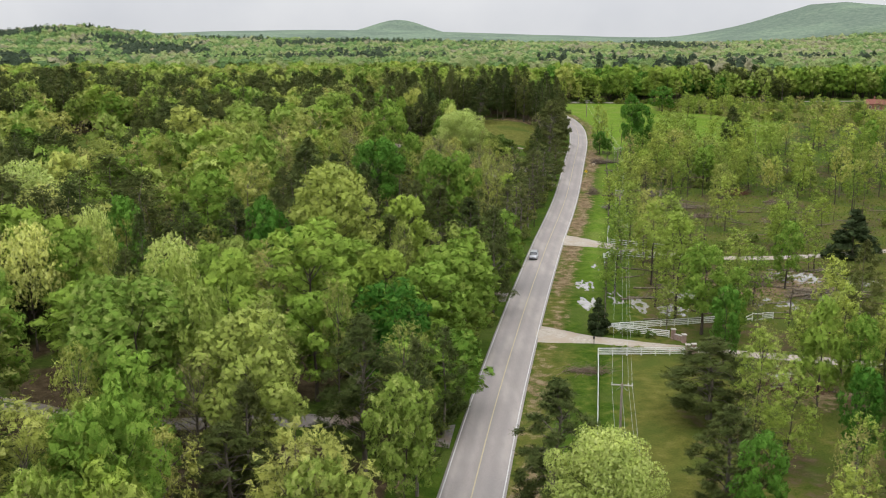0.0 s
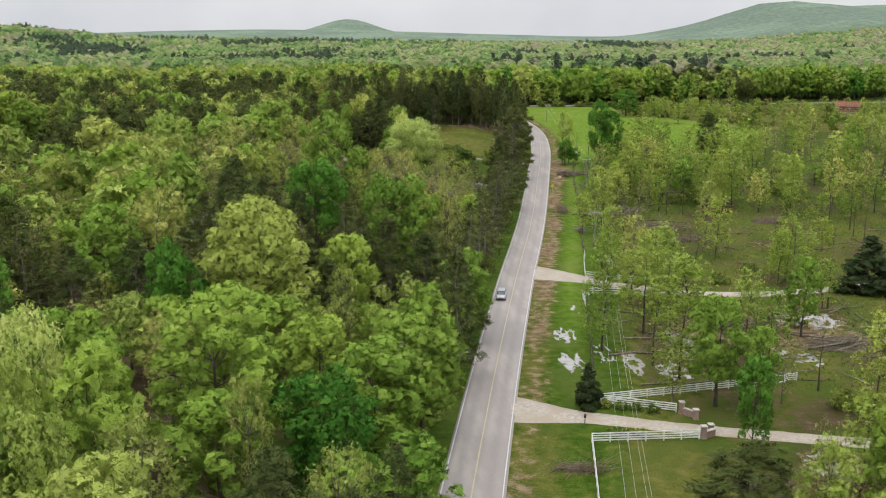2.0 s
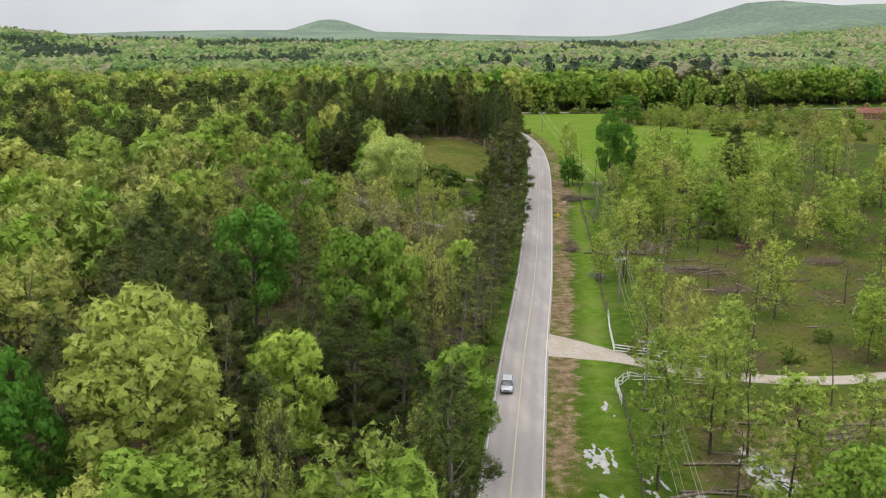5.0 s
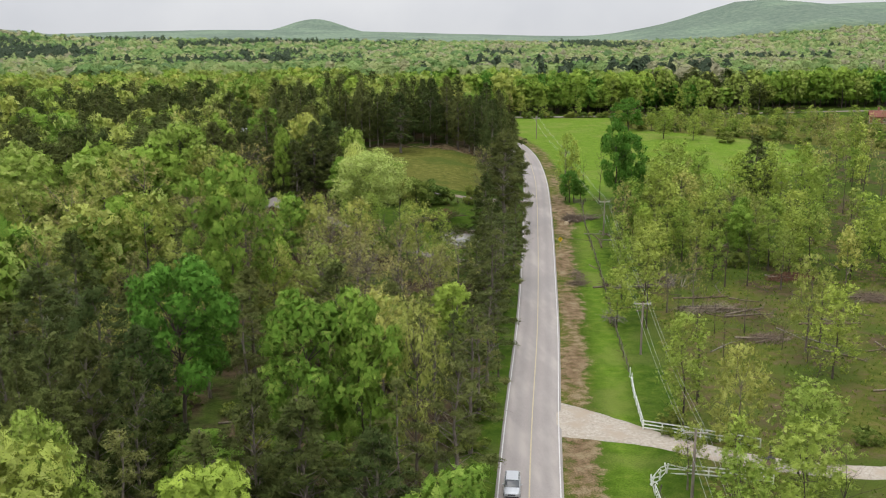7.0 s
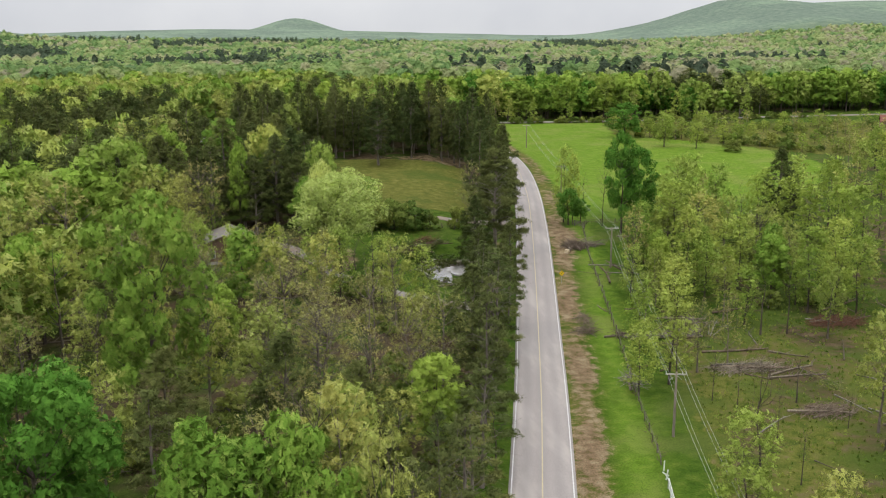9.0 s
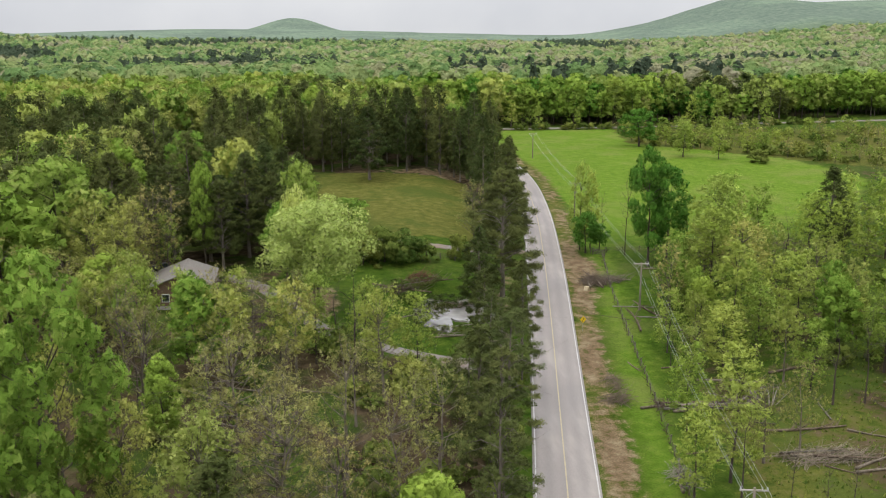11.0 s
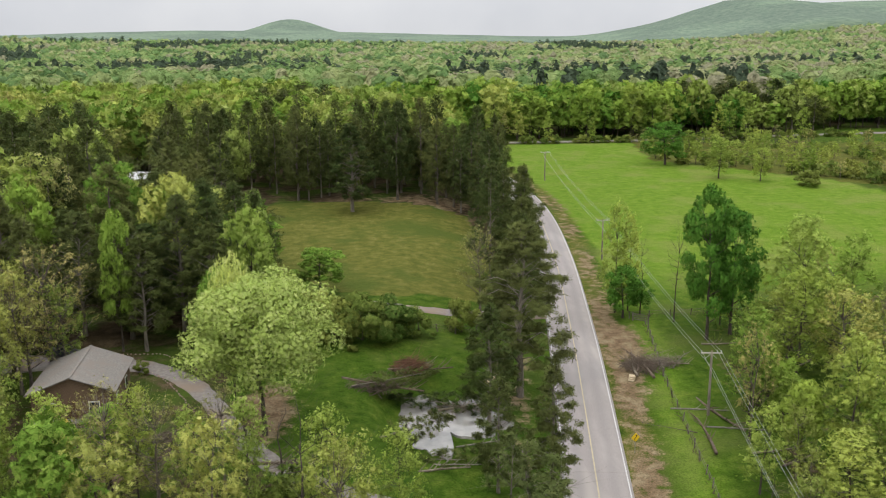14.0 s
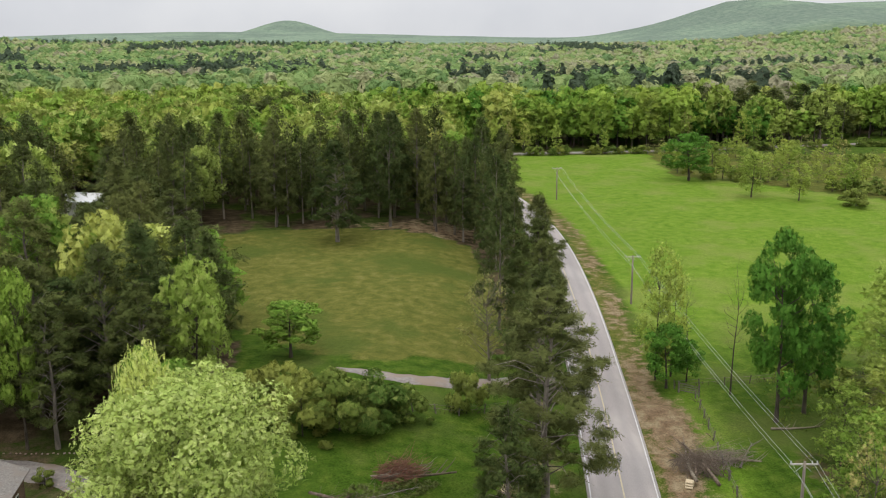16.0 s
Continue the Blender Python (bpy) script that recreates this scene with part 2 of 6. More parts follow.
# ---- plan ----
ROAD_Y = (-400, 0, 60, 96, 117, 166, 222, 263, 310, 337, 364, 398, 436, 455, 475, 500, 520, 564, 620, 720)
ROAD_X = (-72, -12.5, -2.6, 3.3, 6.3, 14.7, 25.0, 33.3, 41.9, 46.6, 51.3, 57.0, 61.6, 62.6, 62.2, 59.6, 56.3, 45.0, 25.0, -20.0)
_dense = np.arange(-400.0, 721.0, 1.0)
_curve = np.interp(_dense, ROAD_Y, ROAD_X)
for _ in range(3):
    _pad = np.pad(_curve, 8, mode="reflect", reflect_type="odd")
    _curve = np.convolve(_pad, np.ones(17) / 17, mode="valid")


def road_x(y):
    return np.interp(y, _dense, _curve)


def step(a, b, v):
    u = np.clip((np.asarray(v, float) - a) / (b - a), 0, 1)
    return u * u * (3 - 2 * u)


def bell(x, y, cx, cy, sx, sy):
    return np.exp(-(((x - cx) / sx) ** 2) - ((y - cy) / sy) ** 2)


MOUNTAIN_X = (430, 540, 629, 700, 762, 851, 924, 982, 1057, 1102, 1175, 1260, 1420, 1700, 2200, 3200)
MOUNTAIN_Z = (0, 3, 9, 20, 33, 53, 79, 99, 104, 101, 91, 94, 98, 88, 58, 0)


def land(x, y):
    """The ground's height."""
    x, y = np.asarray(x, float), np.asarray(y, float)
    s = x - road_x(y)
    near = 3.5 * step(280, 360, y) + 3.5 * step(360, 520, y) - 5.0 * step(620, 1000, y)
    near = near + 3.5 * step(-6, -32, s) * (1 - step(500, 800, y)) * step(40, 90, y)
    wet = step(13.5, 7.5, np.hypot((x - 27.0) * 1.35, (y - 326.5) * 0.9))
    near = near * (1 - wet) + 2.5 * wet
    hills = 16 * bell(x, y, -800, 2050, 900, 420) + 24 * bell(x, y, -750, 2050, 150, 260) + 32 * bell(x, y, -420, 3300, 900, 420)
    hills = hills + 12 * bell(x, y, -350, 3950, 560, 300) + 58 * bell(x, y, -178, 3950, 150, 240) + 16 * bell(x, y, 255, 4300, 170, 240)
    ridge = np.interp(x, MOUNTAIN_X, MOUNTAIN_Z)
    hills = hills + ridge * np.exp(-(((y - 2600) / np.where(y < 2600, 520, 420)) ** 2)) + 14 * bell(x, y, 1000, 1750, 330, 260) - 10 * step(500, 900, x) * step(3200, 3800, y)
    hills = hills + 15 * step(1950, 2150, y)
    rough = 0.5 * np.sin(x * 0.021 + 1.3 * np.sin(y * 0.009)) * np.cos(y * 0.017) * step(120, 300, abs(s))
    return near + hills + rough


def inside(x, y, corners):
    """Whether points lie in a polygon."""
    x, y = np.asarray(x, float), np.asarray(y, float)
    odd = np.zeros(np.broadcast(x, y).shape, bool)
    for (ax, ay), (bx, by) in zip(corners, corners[1:] + corners[:1]):
        if ay != by:
            odd ^= ((ay > y) != (by > y)) & (x < (bx - ax) * (y - ay) / (by - ay) + ax)
    return odd


HILL_FIELD = [(-13, 440), (-9, 402), (2, 383), (11, 375), (19, 369), (38.5, 372), (44, 400), (45, 435), (29, 444), (12, 447), (0, 446)]
YARD = [(-1, 342), (2, 313), (16, 303), (37, 303), (42, 330), (47, 362), (30, 360), (16, 355), (6, 350)]
LANE_GRASS = [(2, 384), (6, 350), (16, 350), (30, 355), (48, 358), (50, 380), (38, 376), (19, 372)]
CABIN_YARD = [(-30, 350), (-30, 310), (-8, 304), (2, 306), (0, 340), (-12, 350)]
CLEARING = [(-165, 345), (-150, 325), (-100, 312), (-92, 330), (-125, 385), (-160, 400)]
MEADOW = [(66, 366), (100, 366), (135, 392), (165, 440), (158, 474), (136, 500), (116, 520), (124, 572), (72, 572), (64, 520), (70, 480), (69, 440)]
SCRUB = [(158, 474), (200, 440), (300, 470), (330, 560), (185, 560), (124, 572), (116, 520), (136, 500)]
LAWN = [(12, 60), (27, 60), (31, 120), (37, 146), (18, 146)]
FAR_PASTURE = [(185, 545), (330, 560), (360, 620), (200, 600)]
LEFT_MEADOW = [(-48, 392), (-34, 366), (-22, 372), (-26, 395)]


def ground_weights(x, y):
    """How dry, leaf-strewn, bare or tree-covered the ground is."""
    s = x - road_x(y)
    on_field, on_yard = inside(x, y, HILL_FIELD), inside(x, y, YARD) | inside(x, y, LANE_GRASS)
    open_ = inside(x, y, MEADOW) | inside(x, y, FAR_PASTURE) | inside(x, y, LAWN)
    dry = 0.15 + 0.65 * on_field + 0.22 * inside(x, y, LAWN) + 0.3 * inside(x, y, CLEARING) + 0.2 * inside(x, y, CABIN_YARD) + 0.4 * inside(x, y, LEFT_MEADOW) + 0.5 * inside(x, y, SCRUB)
    dry = dry + (0.42 - 0.24 * step(280, 310, y)) * step(15, 22, s) * (1 - inside(x, y, MEADOW)) + 0.4 * bell(s, 0, 6.5, 0, 3.0, 1) + 0.3 * bell(s, 0, 4.6, 0, 1.6, 1)
    litter = np.where(s < -9.0, 0.95, 0.12)
    litter = np.where(on_field | on_yard | inside(x, y, CLEARING) | inside(x, y, LEFT_MEADOW), 0.0, litter)
    litter = np.where(inside(x, y, CABIN_YARD), 0.56, litter)
    litter = np.where((s > 17) & ~open_, (0.46 + 0.17 * np.sin(x * 0.31 + 2.6 * np.sin(y * 0.057 + 0.02 * x)) * np.sin(y * 0.13 + 1.9 * np.sin(x * 0.071))) * step(16, 24, s), litter)
    litter = np.where(inside(x, y, SCRUB), 0.12, litter)
    litter = np.where(inside(x, y, LAWN), 0.18, litter)
    wave = 0.5 * np.sin(y * 0.11) + 0.4 * np.sin(y * 0.29 + 1)
    soil = (0.64 + 0.12 * np.sin(y * 0.21)) * np.exp(-(((s + 0.6 * wave - 5.9) / 2.9) ** 4)) * (0.72 + 0.28 * step(165, 215, y)) + 0.55 * bell(s, 0, -8.0, 0, 1.6, 1)
    soil = soil * (1 - 0.25 * step(340, 400, y))
    soil = np.maximum(soil, 0.75 * bell(x, y, 62, 185, 22, 14))
    soil = np.maximum(soil, 0.60 * bell(x, y, 52, 128, 9, 12))
    soil = np.maximum(soil, 0.95 * bell(x, y, 56.5, 353, 4.2, 11))
    soil = np.maximum(soil, 1.05 * bell(x, y, 5.2, 324.5, 4.2, 8.5))
    soil = np.maximum(soil, 0.60 * bell(x, y, -8, 312, 8, 5))
    soil = np.maximum(soil, 0.70 * bell(x, y, 35.5, 335, 2.2, 6))
    soil = np.maximum(soil, 0.75 * bell(x, y, 36, 446, 20, 9) * ~on_field)
    away = np.maximum(step(610, 680, y), np.maximum(step(330, 420, x), step(-200, -260, x)))
    canopy = np.where(open_, 0.0, away)
    fresh = 1.0 * inside(x, y, MEADOW) * step(360, 400, y) + 0.8 * bell(s, 0, 11.6, 0, 2.6, 1) * step(150, 220, y)
    # the last weight is for the hazed colour of the far ridges
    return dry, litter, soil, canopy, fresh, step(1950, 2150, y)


def add_attribute(me, name, values):
    me.attributes.new(name, "FLOAT", "POINT").data.foreach_set("value", np.asarray(values, np.float32).ravel())


def mesh_of(name, verts, faces, material, smooth=False):
    me = bpy.data.meshes.new(name)
    me.from_pydata([tuple(v) for v in np.asarray(verts, float)] if not isinstance(verts, list) else verts, [], faces if isinstance(faces, list) else np.asarray(faces).tolist())
    me.materials.append(material)
    if smooth:
        me.polygons.foreach_set("use_smooth", [True] * len(me.polygons))
    me.update()
    return me


def grown(start, end, first, factor):
    """Steps that grow from start to end."""
    out, at, d = [], start, first
    way = 1 if end > start else -1
    while (end - at) * way > 0:
        out.append(at)
        at += d * way
        d *= factor
    return out + [end]


def build_ground():
    xs = grown(-190.0, -4200.0, 4.0, 1.08)[::-1] + list(np.arange(-187.5, 240.0, 2.5)) + grown(240.0, 4200.0, 4.0, 1.08)
    ys = grown(40.0, -900.0, 6.0, 1.25)[::-1] + list(np.arange(42.5, 610.0, 2.5)) + grown(610.0, 5200.0, 4.0, 1.04)
    gx, gy = np.meshgrid(np.array(xs), np.array(ys))
    gz = land(gx, gy)
    nx, ny = len(xs), len(ys)
    i = (np.arange(ny - 1)[:, None] * nx + np.arange(nx - 1)).ravel()
    me = mesh_of("ground", np.stack([gx, gy, gz], -1).reshape(-1, 3), np.stack([i, i + 1, i + nx + 1, i + nx], -1), M_GROUND, True)
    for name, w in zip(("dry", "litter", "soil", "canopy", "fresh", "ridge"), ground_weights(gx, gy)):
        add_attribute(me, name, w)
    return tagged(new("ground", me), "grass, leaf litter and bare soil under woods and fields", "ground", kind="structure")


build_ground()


def ribbon(name, points, left, right, lift, material, label="", category="", columns=1, spacing=2.0, thick=0.0, ragged=0.0, kind="structure"):
    """A strip laid on the ground along a smooth line; left and right are its edges' distances from the line."""
    p = np.array(points, float)
    d = np.r_[0, np.cumsum(np.hypot(*np.diff(p, axis=0).T))]
    n = max(3, int(d[-1] / spacing))
    t = np.linspace(0, d[-1], n)
    x, y = np.interp(t, d, p[:, 0]), np.interp(t, d, p[:, 1])
    for _ in range(3):
        k = min(7, n // 2 * 2 - 1)
        x = np.convolve(np.pad(x, k // 2, mode="reflect", reflect_type="odd"), np.ones(k) / k, "valid")
        y = np.convolve(np.pad(y, k // 2, mode="reflect", reflect_type="odd"), np.ones(k) / k, "valid")
    tx, ty = np.gradient(x), np.gradient(y)
    ln = np.hypot(tx, ty)
    nx_, ny_ = ty / ln, -tx / ln
    lo = np.interp(t, np.linspace(0, d[-1], len(np.atleast_1d(left))), np.atleast_1d(left)) if np.ndim(left) else np.full(n, float(left))
    hi = np.interp(t, np.linspace(0, d[-1], len(np.atleast_1d(right))), np.atleast_1d(right)) if np.ndim(right) else np.full(n, float(right))
    if ragged:
        lo = lo + ragged * (np.sin(t * 1.7) + np.sin(t * 0.61 + 2) + 0.6 * np.sin(t * 4.1)) / 2
        hi = hi + ragged * (np.sin(t * 1.3 + 1) + np.sin(t * 0.47 + 4) + 0.6 * np.sin(t * 3.7)) / 2
    verts, across = [], []
    for c in range(columns + 1):
        o = lo + (hi - lo) * c / columns
        vx, vy = x + nx_ * o, y + ny_ * o
        crown = 0.05 * (1 - (2 * c / columns - 1) ** 2) if columns > 1 else 0.0
        verts.append(np.stack([vx, vy, land(vx, vy) + lift + crown], -1))
        across.append(np.full(n, c / columns))
    if thick:
        for c, o in ((0, lo - 0.12), (columns, hi + 0.12)):
            vx, vy = x + nx_ * o, y + ny_ * o
            verts.append(np.stack([vx, vy, land(vx, vy) - thick], -1))
            across.append(np.full(n, c / columns))
    faces = []
    order = list(range(columns + 1))
    if thick:
        order = [columns + 1] + order + [columns + 2]
    for a, b in zip(order, order[1:]):
        for j in range(n - 1):
            faces.append((a * n + j, b * n + j, b * n + j + 1, a * n + j + 1))
    me = mesh_of(name, np.concatenate(verts), faces, material, True)
    add_attribute(me, "across", np.concatenate(across))
    return tagged(new(name, me), label, category, kind=kind)


ROAD_LINE = [(float(road_x(y)), float(y)) for y in range(-380, 700, 4)]
ribbon("road", ROAD_LINE, -3.75, 3.75, 0.06, M_ROAD, "worn grey two-lane asphalt country road", "road", columns=8, spacing=3.0, thick=0.25)
ribbon("road_edge_line", ROAD_LINE, -3.50, -3.36, 0.085, M_LINE, "faded white edge line", "road marking")
ribbon("road_edge_line", ROAD_LINE, 3.36, 3.50, 0.085, M_LINE, "faded white edge line", "road marking")
ribbon("road_centre_line", ROAD_LINE, -0.08, 0.08, 0.122, M_YELLOW, "faded yellow centre line", "road marking")
ribbon("gravel_drive", [(14.0, 153.0), (20, 151), (26, 149.4), (37.5, 145.3), (58, 140), (80, 134), (110, 128)], (-5.5, -2.0, -1.6, -1.5, -1.5, -1.5, -1.4, -1.4, -1.4, -1.4), (4.5, 1.8, 1.5, 1.5, 1.5, 1.5, 1.4, 1.4, 1.4, 1.4), 0.03, M_GRAVEL, "pale gravel driveway through a white gate", "driveway", columns=3, spacing=1.0, thick=0.1, ragged=0.12)
ribbon("gravel_drive", [(27.5, 226.8), (35, 222.5), (49, 211.8), (58, 208.2), (69, 206.8), (84, 209.5), (98, 213.5), (125, 219), (160, 222)], (-6.0, -2.2, -1.9, -1.7, -1.6, -1.5, -1.4, -1.4, -1.4, -1.4), (5.5, 2.0, 1.7, 1.6, 1.6, 1.5, 1.4, 1.4, 1.4, 1.4), 0.03, M_GRAVEL, "pale gravel driveway between broken white fences", "driveway", columns=3, spacing=1.0, thick=0.1, ragged=0.12)
ribbon("gravel_apron", [(1.2, 111.5), (-1, 111.8), (-6, 112.4), (-14, 113)], (-3.5, -1.8, -1.5), (3.5, 1.8, 1.5), 0.075, M_LANE, "grey gravel side entrance in the woods", "driveway", columns=3, spacing=1.0, thick=0.1, ragged=0.1)
ribbon("gravel_apron", [(12.3, 175.3), (9.5, 175.6), (4, 177), (-3, 178)], (-3.2, -2.0, -1.5), (3.2, 2.0, 1.5), 0.075, M_LANE, "grey gravel side entrance in the woods", "driveway", columns=3, spacing=1.0, thick=0.1, ragged=0.1)
ribbon("woodland_lane", [(-75, 120), (-55, 113.4), (-44, 108.3), (-35, 106.5), (-25, 107.5), (-14, 112)], -1.7, 1.7, 0.075, M_LANE, "grey gravel lane under the trees", "lane", columns=3, spacing=1.5, thick=0.1, ragged=0.15)
ribbon("cabin_drive", [(-36, 343), (-24, 343), (-13, 341.5), (-8, 338.6), (-3.5, 333.6), (-0.4, 327), (2.8, 320), (5.2, 315), (11, 307.8), (19, 305), (29, 304.5), (37, 306)], (-4.0, -2.0, -1.4, -1.25, -1.3, -1.4, -2.8), (4.0, 2.2, 1.5, 1.25, 1.3, 1.4, 2.8), 0.08, M_LANE, "grey gravel drive curving to a cabin", "driveway", columns=3, spacing=1.0, thick=0.1, ragged=0.15)
ribbon("field_lane", [(17, 366), (23, 362.4), (31, 362.6), (40, 366), (47.5, 367)], (-0.5, -1.5, -1.6, -3.0), (0.5, 1.4, 1.7, 3.0), 0.08, M_LANE, "grey gravel lane along the hill field", "lane", columns=3, spacing=1.0, thick=0.1, ragged=0.25)
ribbon("far_road", [(52, 577), (90, 577.5), (129, 576), (180, 584), (240, 588), (330, 590)], -2.2, 2.2, 0.2, M_LANE, "grey far road at the edge of the field", "road", columns=2, spacing=4.0, thick=0.3)


def pool(name, cx, cy, rx, ry, turn, seed, label, lift=0.06):
    """A sheet of still water with a ragged shore, level, sunk in the grass."""
    rng = random.Random(seed)
    phase = [rng.uniform(0, 6.28) for _ in range(6)]
    n = 64
    ring = []
    for k in range(n):
        a = 2 * math.pi * k / n
        r = 1 + 0.24 * math.sin(2 * a + phase[0]) + 0.22 * math.sin(3 * a + phase[1]) + 0.18 * math.sin(5 * a + phase[2]) + 0.12 * math.sin(9 * a + phase[3]) + 0.07 * math.sin(14 * a + phase[4]) + 0.04 * math.sin(23 * a + phase[5])
        px, py = rx * r * math.cos(a), ry * r * math.sin(a)
        c, s = math.cos(turn), math.sin(turn)
        ring.append((cx + px * c - py * s, cy + px * s + py * c))
    z = max(float(land(x, y)) for x, y in ring) + lift if max(rx, ry) < 4 else float(np.mean([land(x, y) for x, y in ring])) + lift + 0.12
    verts = [(cx, cy, z)] + [(x, y, z) for x, y in ring] + [(x + (x - cx) * 0.03, y + (y - cy) * 0.03, z - 0.4) for x, y in ring]
    faces = [(0, 1 + k, 1 + (k + 1) % n) for k in range(n)] + [(1 + k, 1 + n + k, 1 + n + (k + 1) % n, 1 + (k + 1) % n) for k in range(n)]
    return tagged(new(name, mesh_of(name, verts, faces, M_WATER)), label, "water", kind="structure")


pool("pond", 26.6, 326.5, 5.4, 9.4, -0.15, 4, "small still pond mirroring the grey sky", -0.02)

# ---- trees ----
def part(name, me, parent, label=""):
    ob = new(name, me)
    ob.parent = parent
    return tagged(ob, label)


def tube(verts, faces, path, radii, sides):
    """Adds a tapered, bent tube with a closed tip."""
    base = len(verts)
    path = [Vector(p) for p in path]
    for k, (p, r) in enumerate(zip(path, radii)):
        d = (path[min(k + 1, len(path) - 1)] - path[max(k - 1, 0)]).normalized()
        u = d.orthogonal().normalized()
        v = d.cross(u)
        for j in range(sides):
            a = 2 * math.pi * j / sides
            verts.append(tuple(p + (u * math.cos(a) + v * math.sin(a)) * r))
    for k in range(len(path) - 1):
        for j in range(sides):
            a, b = base + k * sides + j, base + k * sides + (j + 1) % sides
            faces.append((a, b, b + sides, a + sides))
    faces.append(tuple(base + (len(path) - 1) * sides + j for j in range(sides)))


def sprays(rng, centres, radii, count, size, flat=0.8, droop=0.0, long=1.0, up=0.25, fill=0.72, slim=1.0):
    """Leaf sprays, each one small triangle, on the outside of the given clumps. Returns vertices (n, 3, 3)."""
    centres, radii = np.asarray(centres, float), np.asarray(radii, float)
    share = radii**2 / (radii**2).sum()
    which = rng.choice(len(centres), count, p=share)
    d = rng.normal(size=(count, 3))
    d[:, 2] += up
    d /= np.linalg.norm(d, axis=1)[:, None]
    r = radii[which] * (fill + (1.08 - fill) * rng.random(count))
    p = centres[which] + d * r[:, None] * np.array([1, 1, flat])
    p[:, 2] -= droop * rng.random(count)
    nrm = d + rng.normal(scale=0.55, size=(count, 3))
    nrm /= np.linalg.norm(nrm, axis=1)[:, None]
    u = np.cross(nrm, rng.normal(size=(count, 3)))
    u /= np.linalg.norm(u, axis=1)[:, None] + 1e-9
    v = np.cross(nrm, u)
    s = size * (0.6 + 0.8 * rng.random(count))[:, None]
    a = p + u * s * 0.62 * long
    b = p - u * s * 0.45 * long + v * s * 0.5 * slim
    c = p - u * s * (0.25 + 0.3 * rng.random(count))[:, None] * long - v * s * 0.55 * slim
    # leaves face outwards from their clump and from the crown, so that each clump has a lit top and a shaded foot
    mid, ext = centres.mean(0), centres.std(0) + radii.mean() * 0.5
    out = (p - mid) / ext
    out /= np.linalg.norm(out, axis=1)[:, None] + 1e-9
    face = 0.55 * d + 0.45 * out + np.array([0, 0, 0.22]) + rng.normal(scale=0.22, size=(count, 3))
    face /= np.linalg.norm(face, axis=1)[:, None] + 1e-9
    turn = (np.cross(b - a, c - a) * face).sum(1) < 0
    b[turn], c[turn] = c[turn].copy(), b[turn].copy()
    return np.stack([a, b, c], 1), np.repeat(face, 3, axis=0)


def triangles(name, tri, material, face=None):
    n = len(tri)
    me = bpy.data.meshes.new(name)
    me.vertices.add(3 * n)
    me.vertices.foreach_set("co", tri.astype(np.float32).ravel())
    me.loops.add(3 * n)
    me.loops.foreach_set("vertex_index", np.arange(3 * n, dtype=np.int32))
    me.polygons.add(n)
    me.polygons.foreach_set("loop_start", np.arange(0, 3 * n, 3, dtype=np.int32))
    me.materials.append(material)
    me.update(calc_edges=True)
    if face is not None:
        me.polygons.foreach_set("use_smooth", [True] * n)
        me.normals_split_custom_set_from_vertices(face.tolist())
    return me


def clumps_round(rng, height, radius, low, n):
    """Clump centres through an uneven crown, broad below the middle and rounded above."""
    cs, rs = [], []
    lobes = rng.uniform(0, 6.28, 3)
    for k in range(n):
        f = (k + rng.random()) / n
        a = k * 2.39996 + rng.uniform(-0.5, 0.5)
        belly = max(0.10, 1 - abs((f - 0.40) / (0.62 if f > 0.40 else 0.62)) ** 2.3) ** 0.5
        lump = 1 + 0.17 * math.sin(2 * a + lobes[0]) + 0.13 * math.sin(3 * a + lobes[1] + 4 * f)
        reach = radius * belly * lump * (0.30 + 0.58 * math.sqrt(rng.random()))
        cs.append((reach * math.cos(a), reach * math.sin(a), low + (height - low) * (0.06 + 0.88 * f) + rng.normal(scale=0.3)))
        rs.append(radius * rng.uniform(0.19, 0.33))
    return np.array(cs), np.array(rs)


def wood(rng, height, low, base_r, targets, limb_share, twigs, sides, lean=0.03, straight=False):
    """A trunk with limbs to the given places and twigs from them."""
    verts, faces = [], []
    sway = rng.normal(scale=lean * height * (0.3 if straight else 1), size=2)
    top = height * (0.97 if straight else 0.72)
    hs = np.linspace(-0.4, top, 6)
    line = [Vector((sway[0] * (h / top) ** 2 + 0.02 * h * math.sin(h), sway[1] * (h / top) ** 2, h)) for h in hs]
    tube(verts, faces, line, [base_r * (1.25 if k == 0 else 1 - 0.85 * k / 5) for k in range(6)], sides)

    def at(h):
        f = np.clip((h + 0.4) / (top + 0.4) * 5, 0, 4.999)
        k = int(f)
        return line[k].lerp(line[k + 1], f - k)

    order = rng.permutation(len(targets))[: int(len(targets) * limb_share)]
    for i in order:
        t = Vector(targets[i])
        h0 = max(low * 0.55, min(top * 0.93, t.z - (0.2 if straight else 0.75) * math.hypot(t.x, t.y)))
        a = at(h0)
        b = a.lerp(t, 0.55) + Vector(rng.normal(scale=0.25, size=3)) + Vector((0, 0, 0.05 * height if straight else -0.02 * height))
        r = base_r * 0.32 * (1 - 0.5 * h0 / height)
        tube(verts, faces, [a, b, t], [r, r * 0.65, r * 0.2], 3 if sides < 6 else 4)
        for _ in range(twigs):
            e = t + Vector(rng.normal(size=3)) * 0.075 * height
            s = a.lerp(t, rng.uniform(0.4, 1.0))
            tube(verts, faces, [s, s.lerp(e, 0.5) + Vector((0, 0, 0.15)), e], [r * 0.3, r * 0.2, r * 0.08], 3)
    return verts, faces


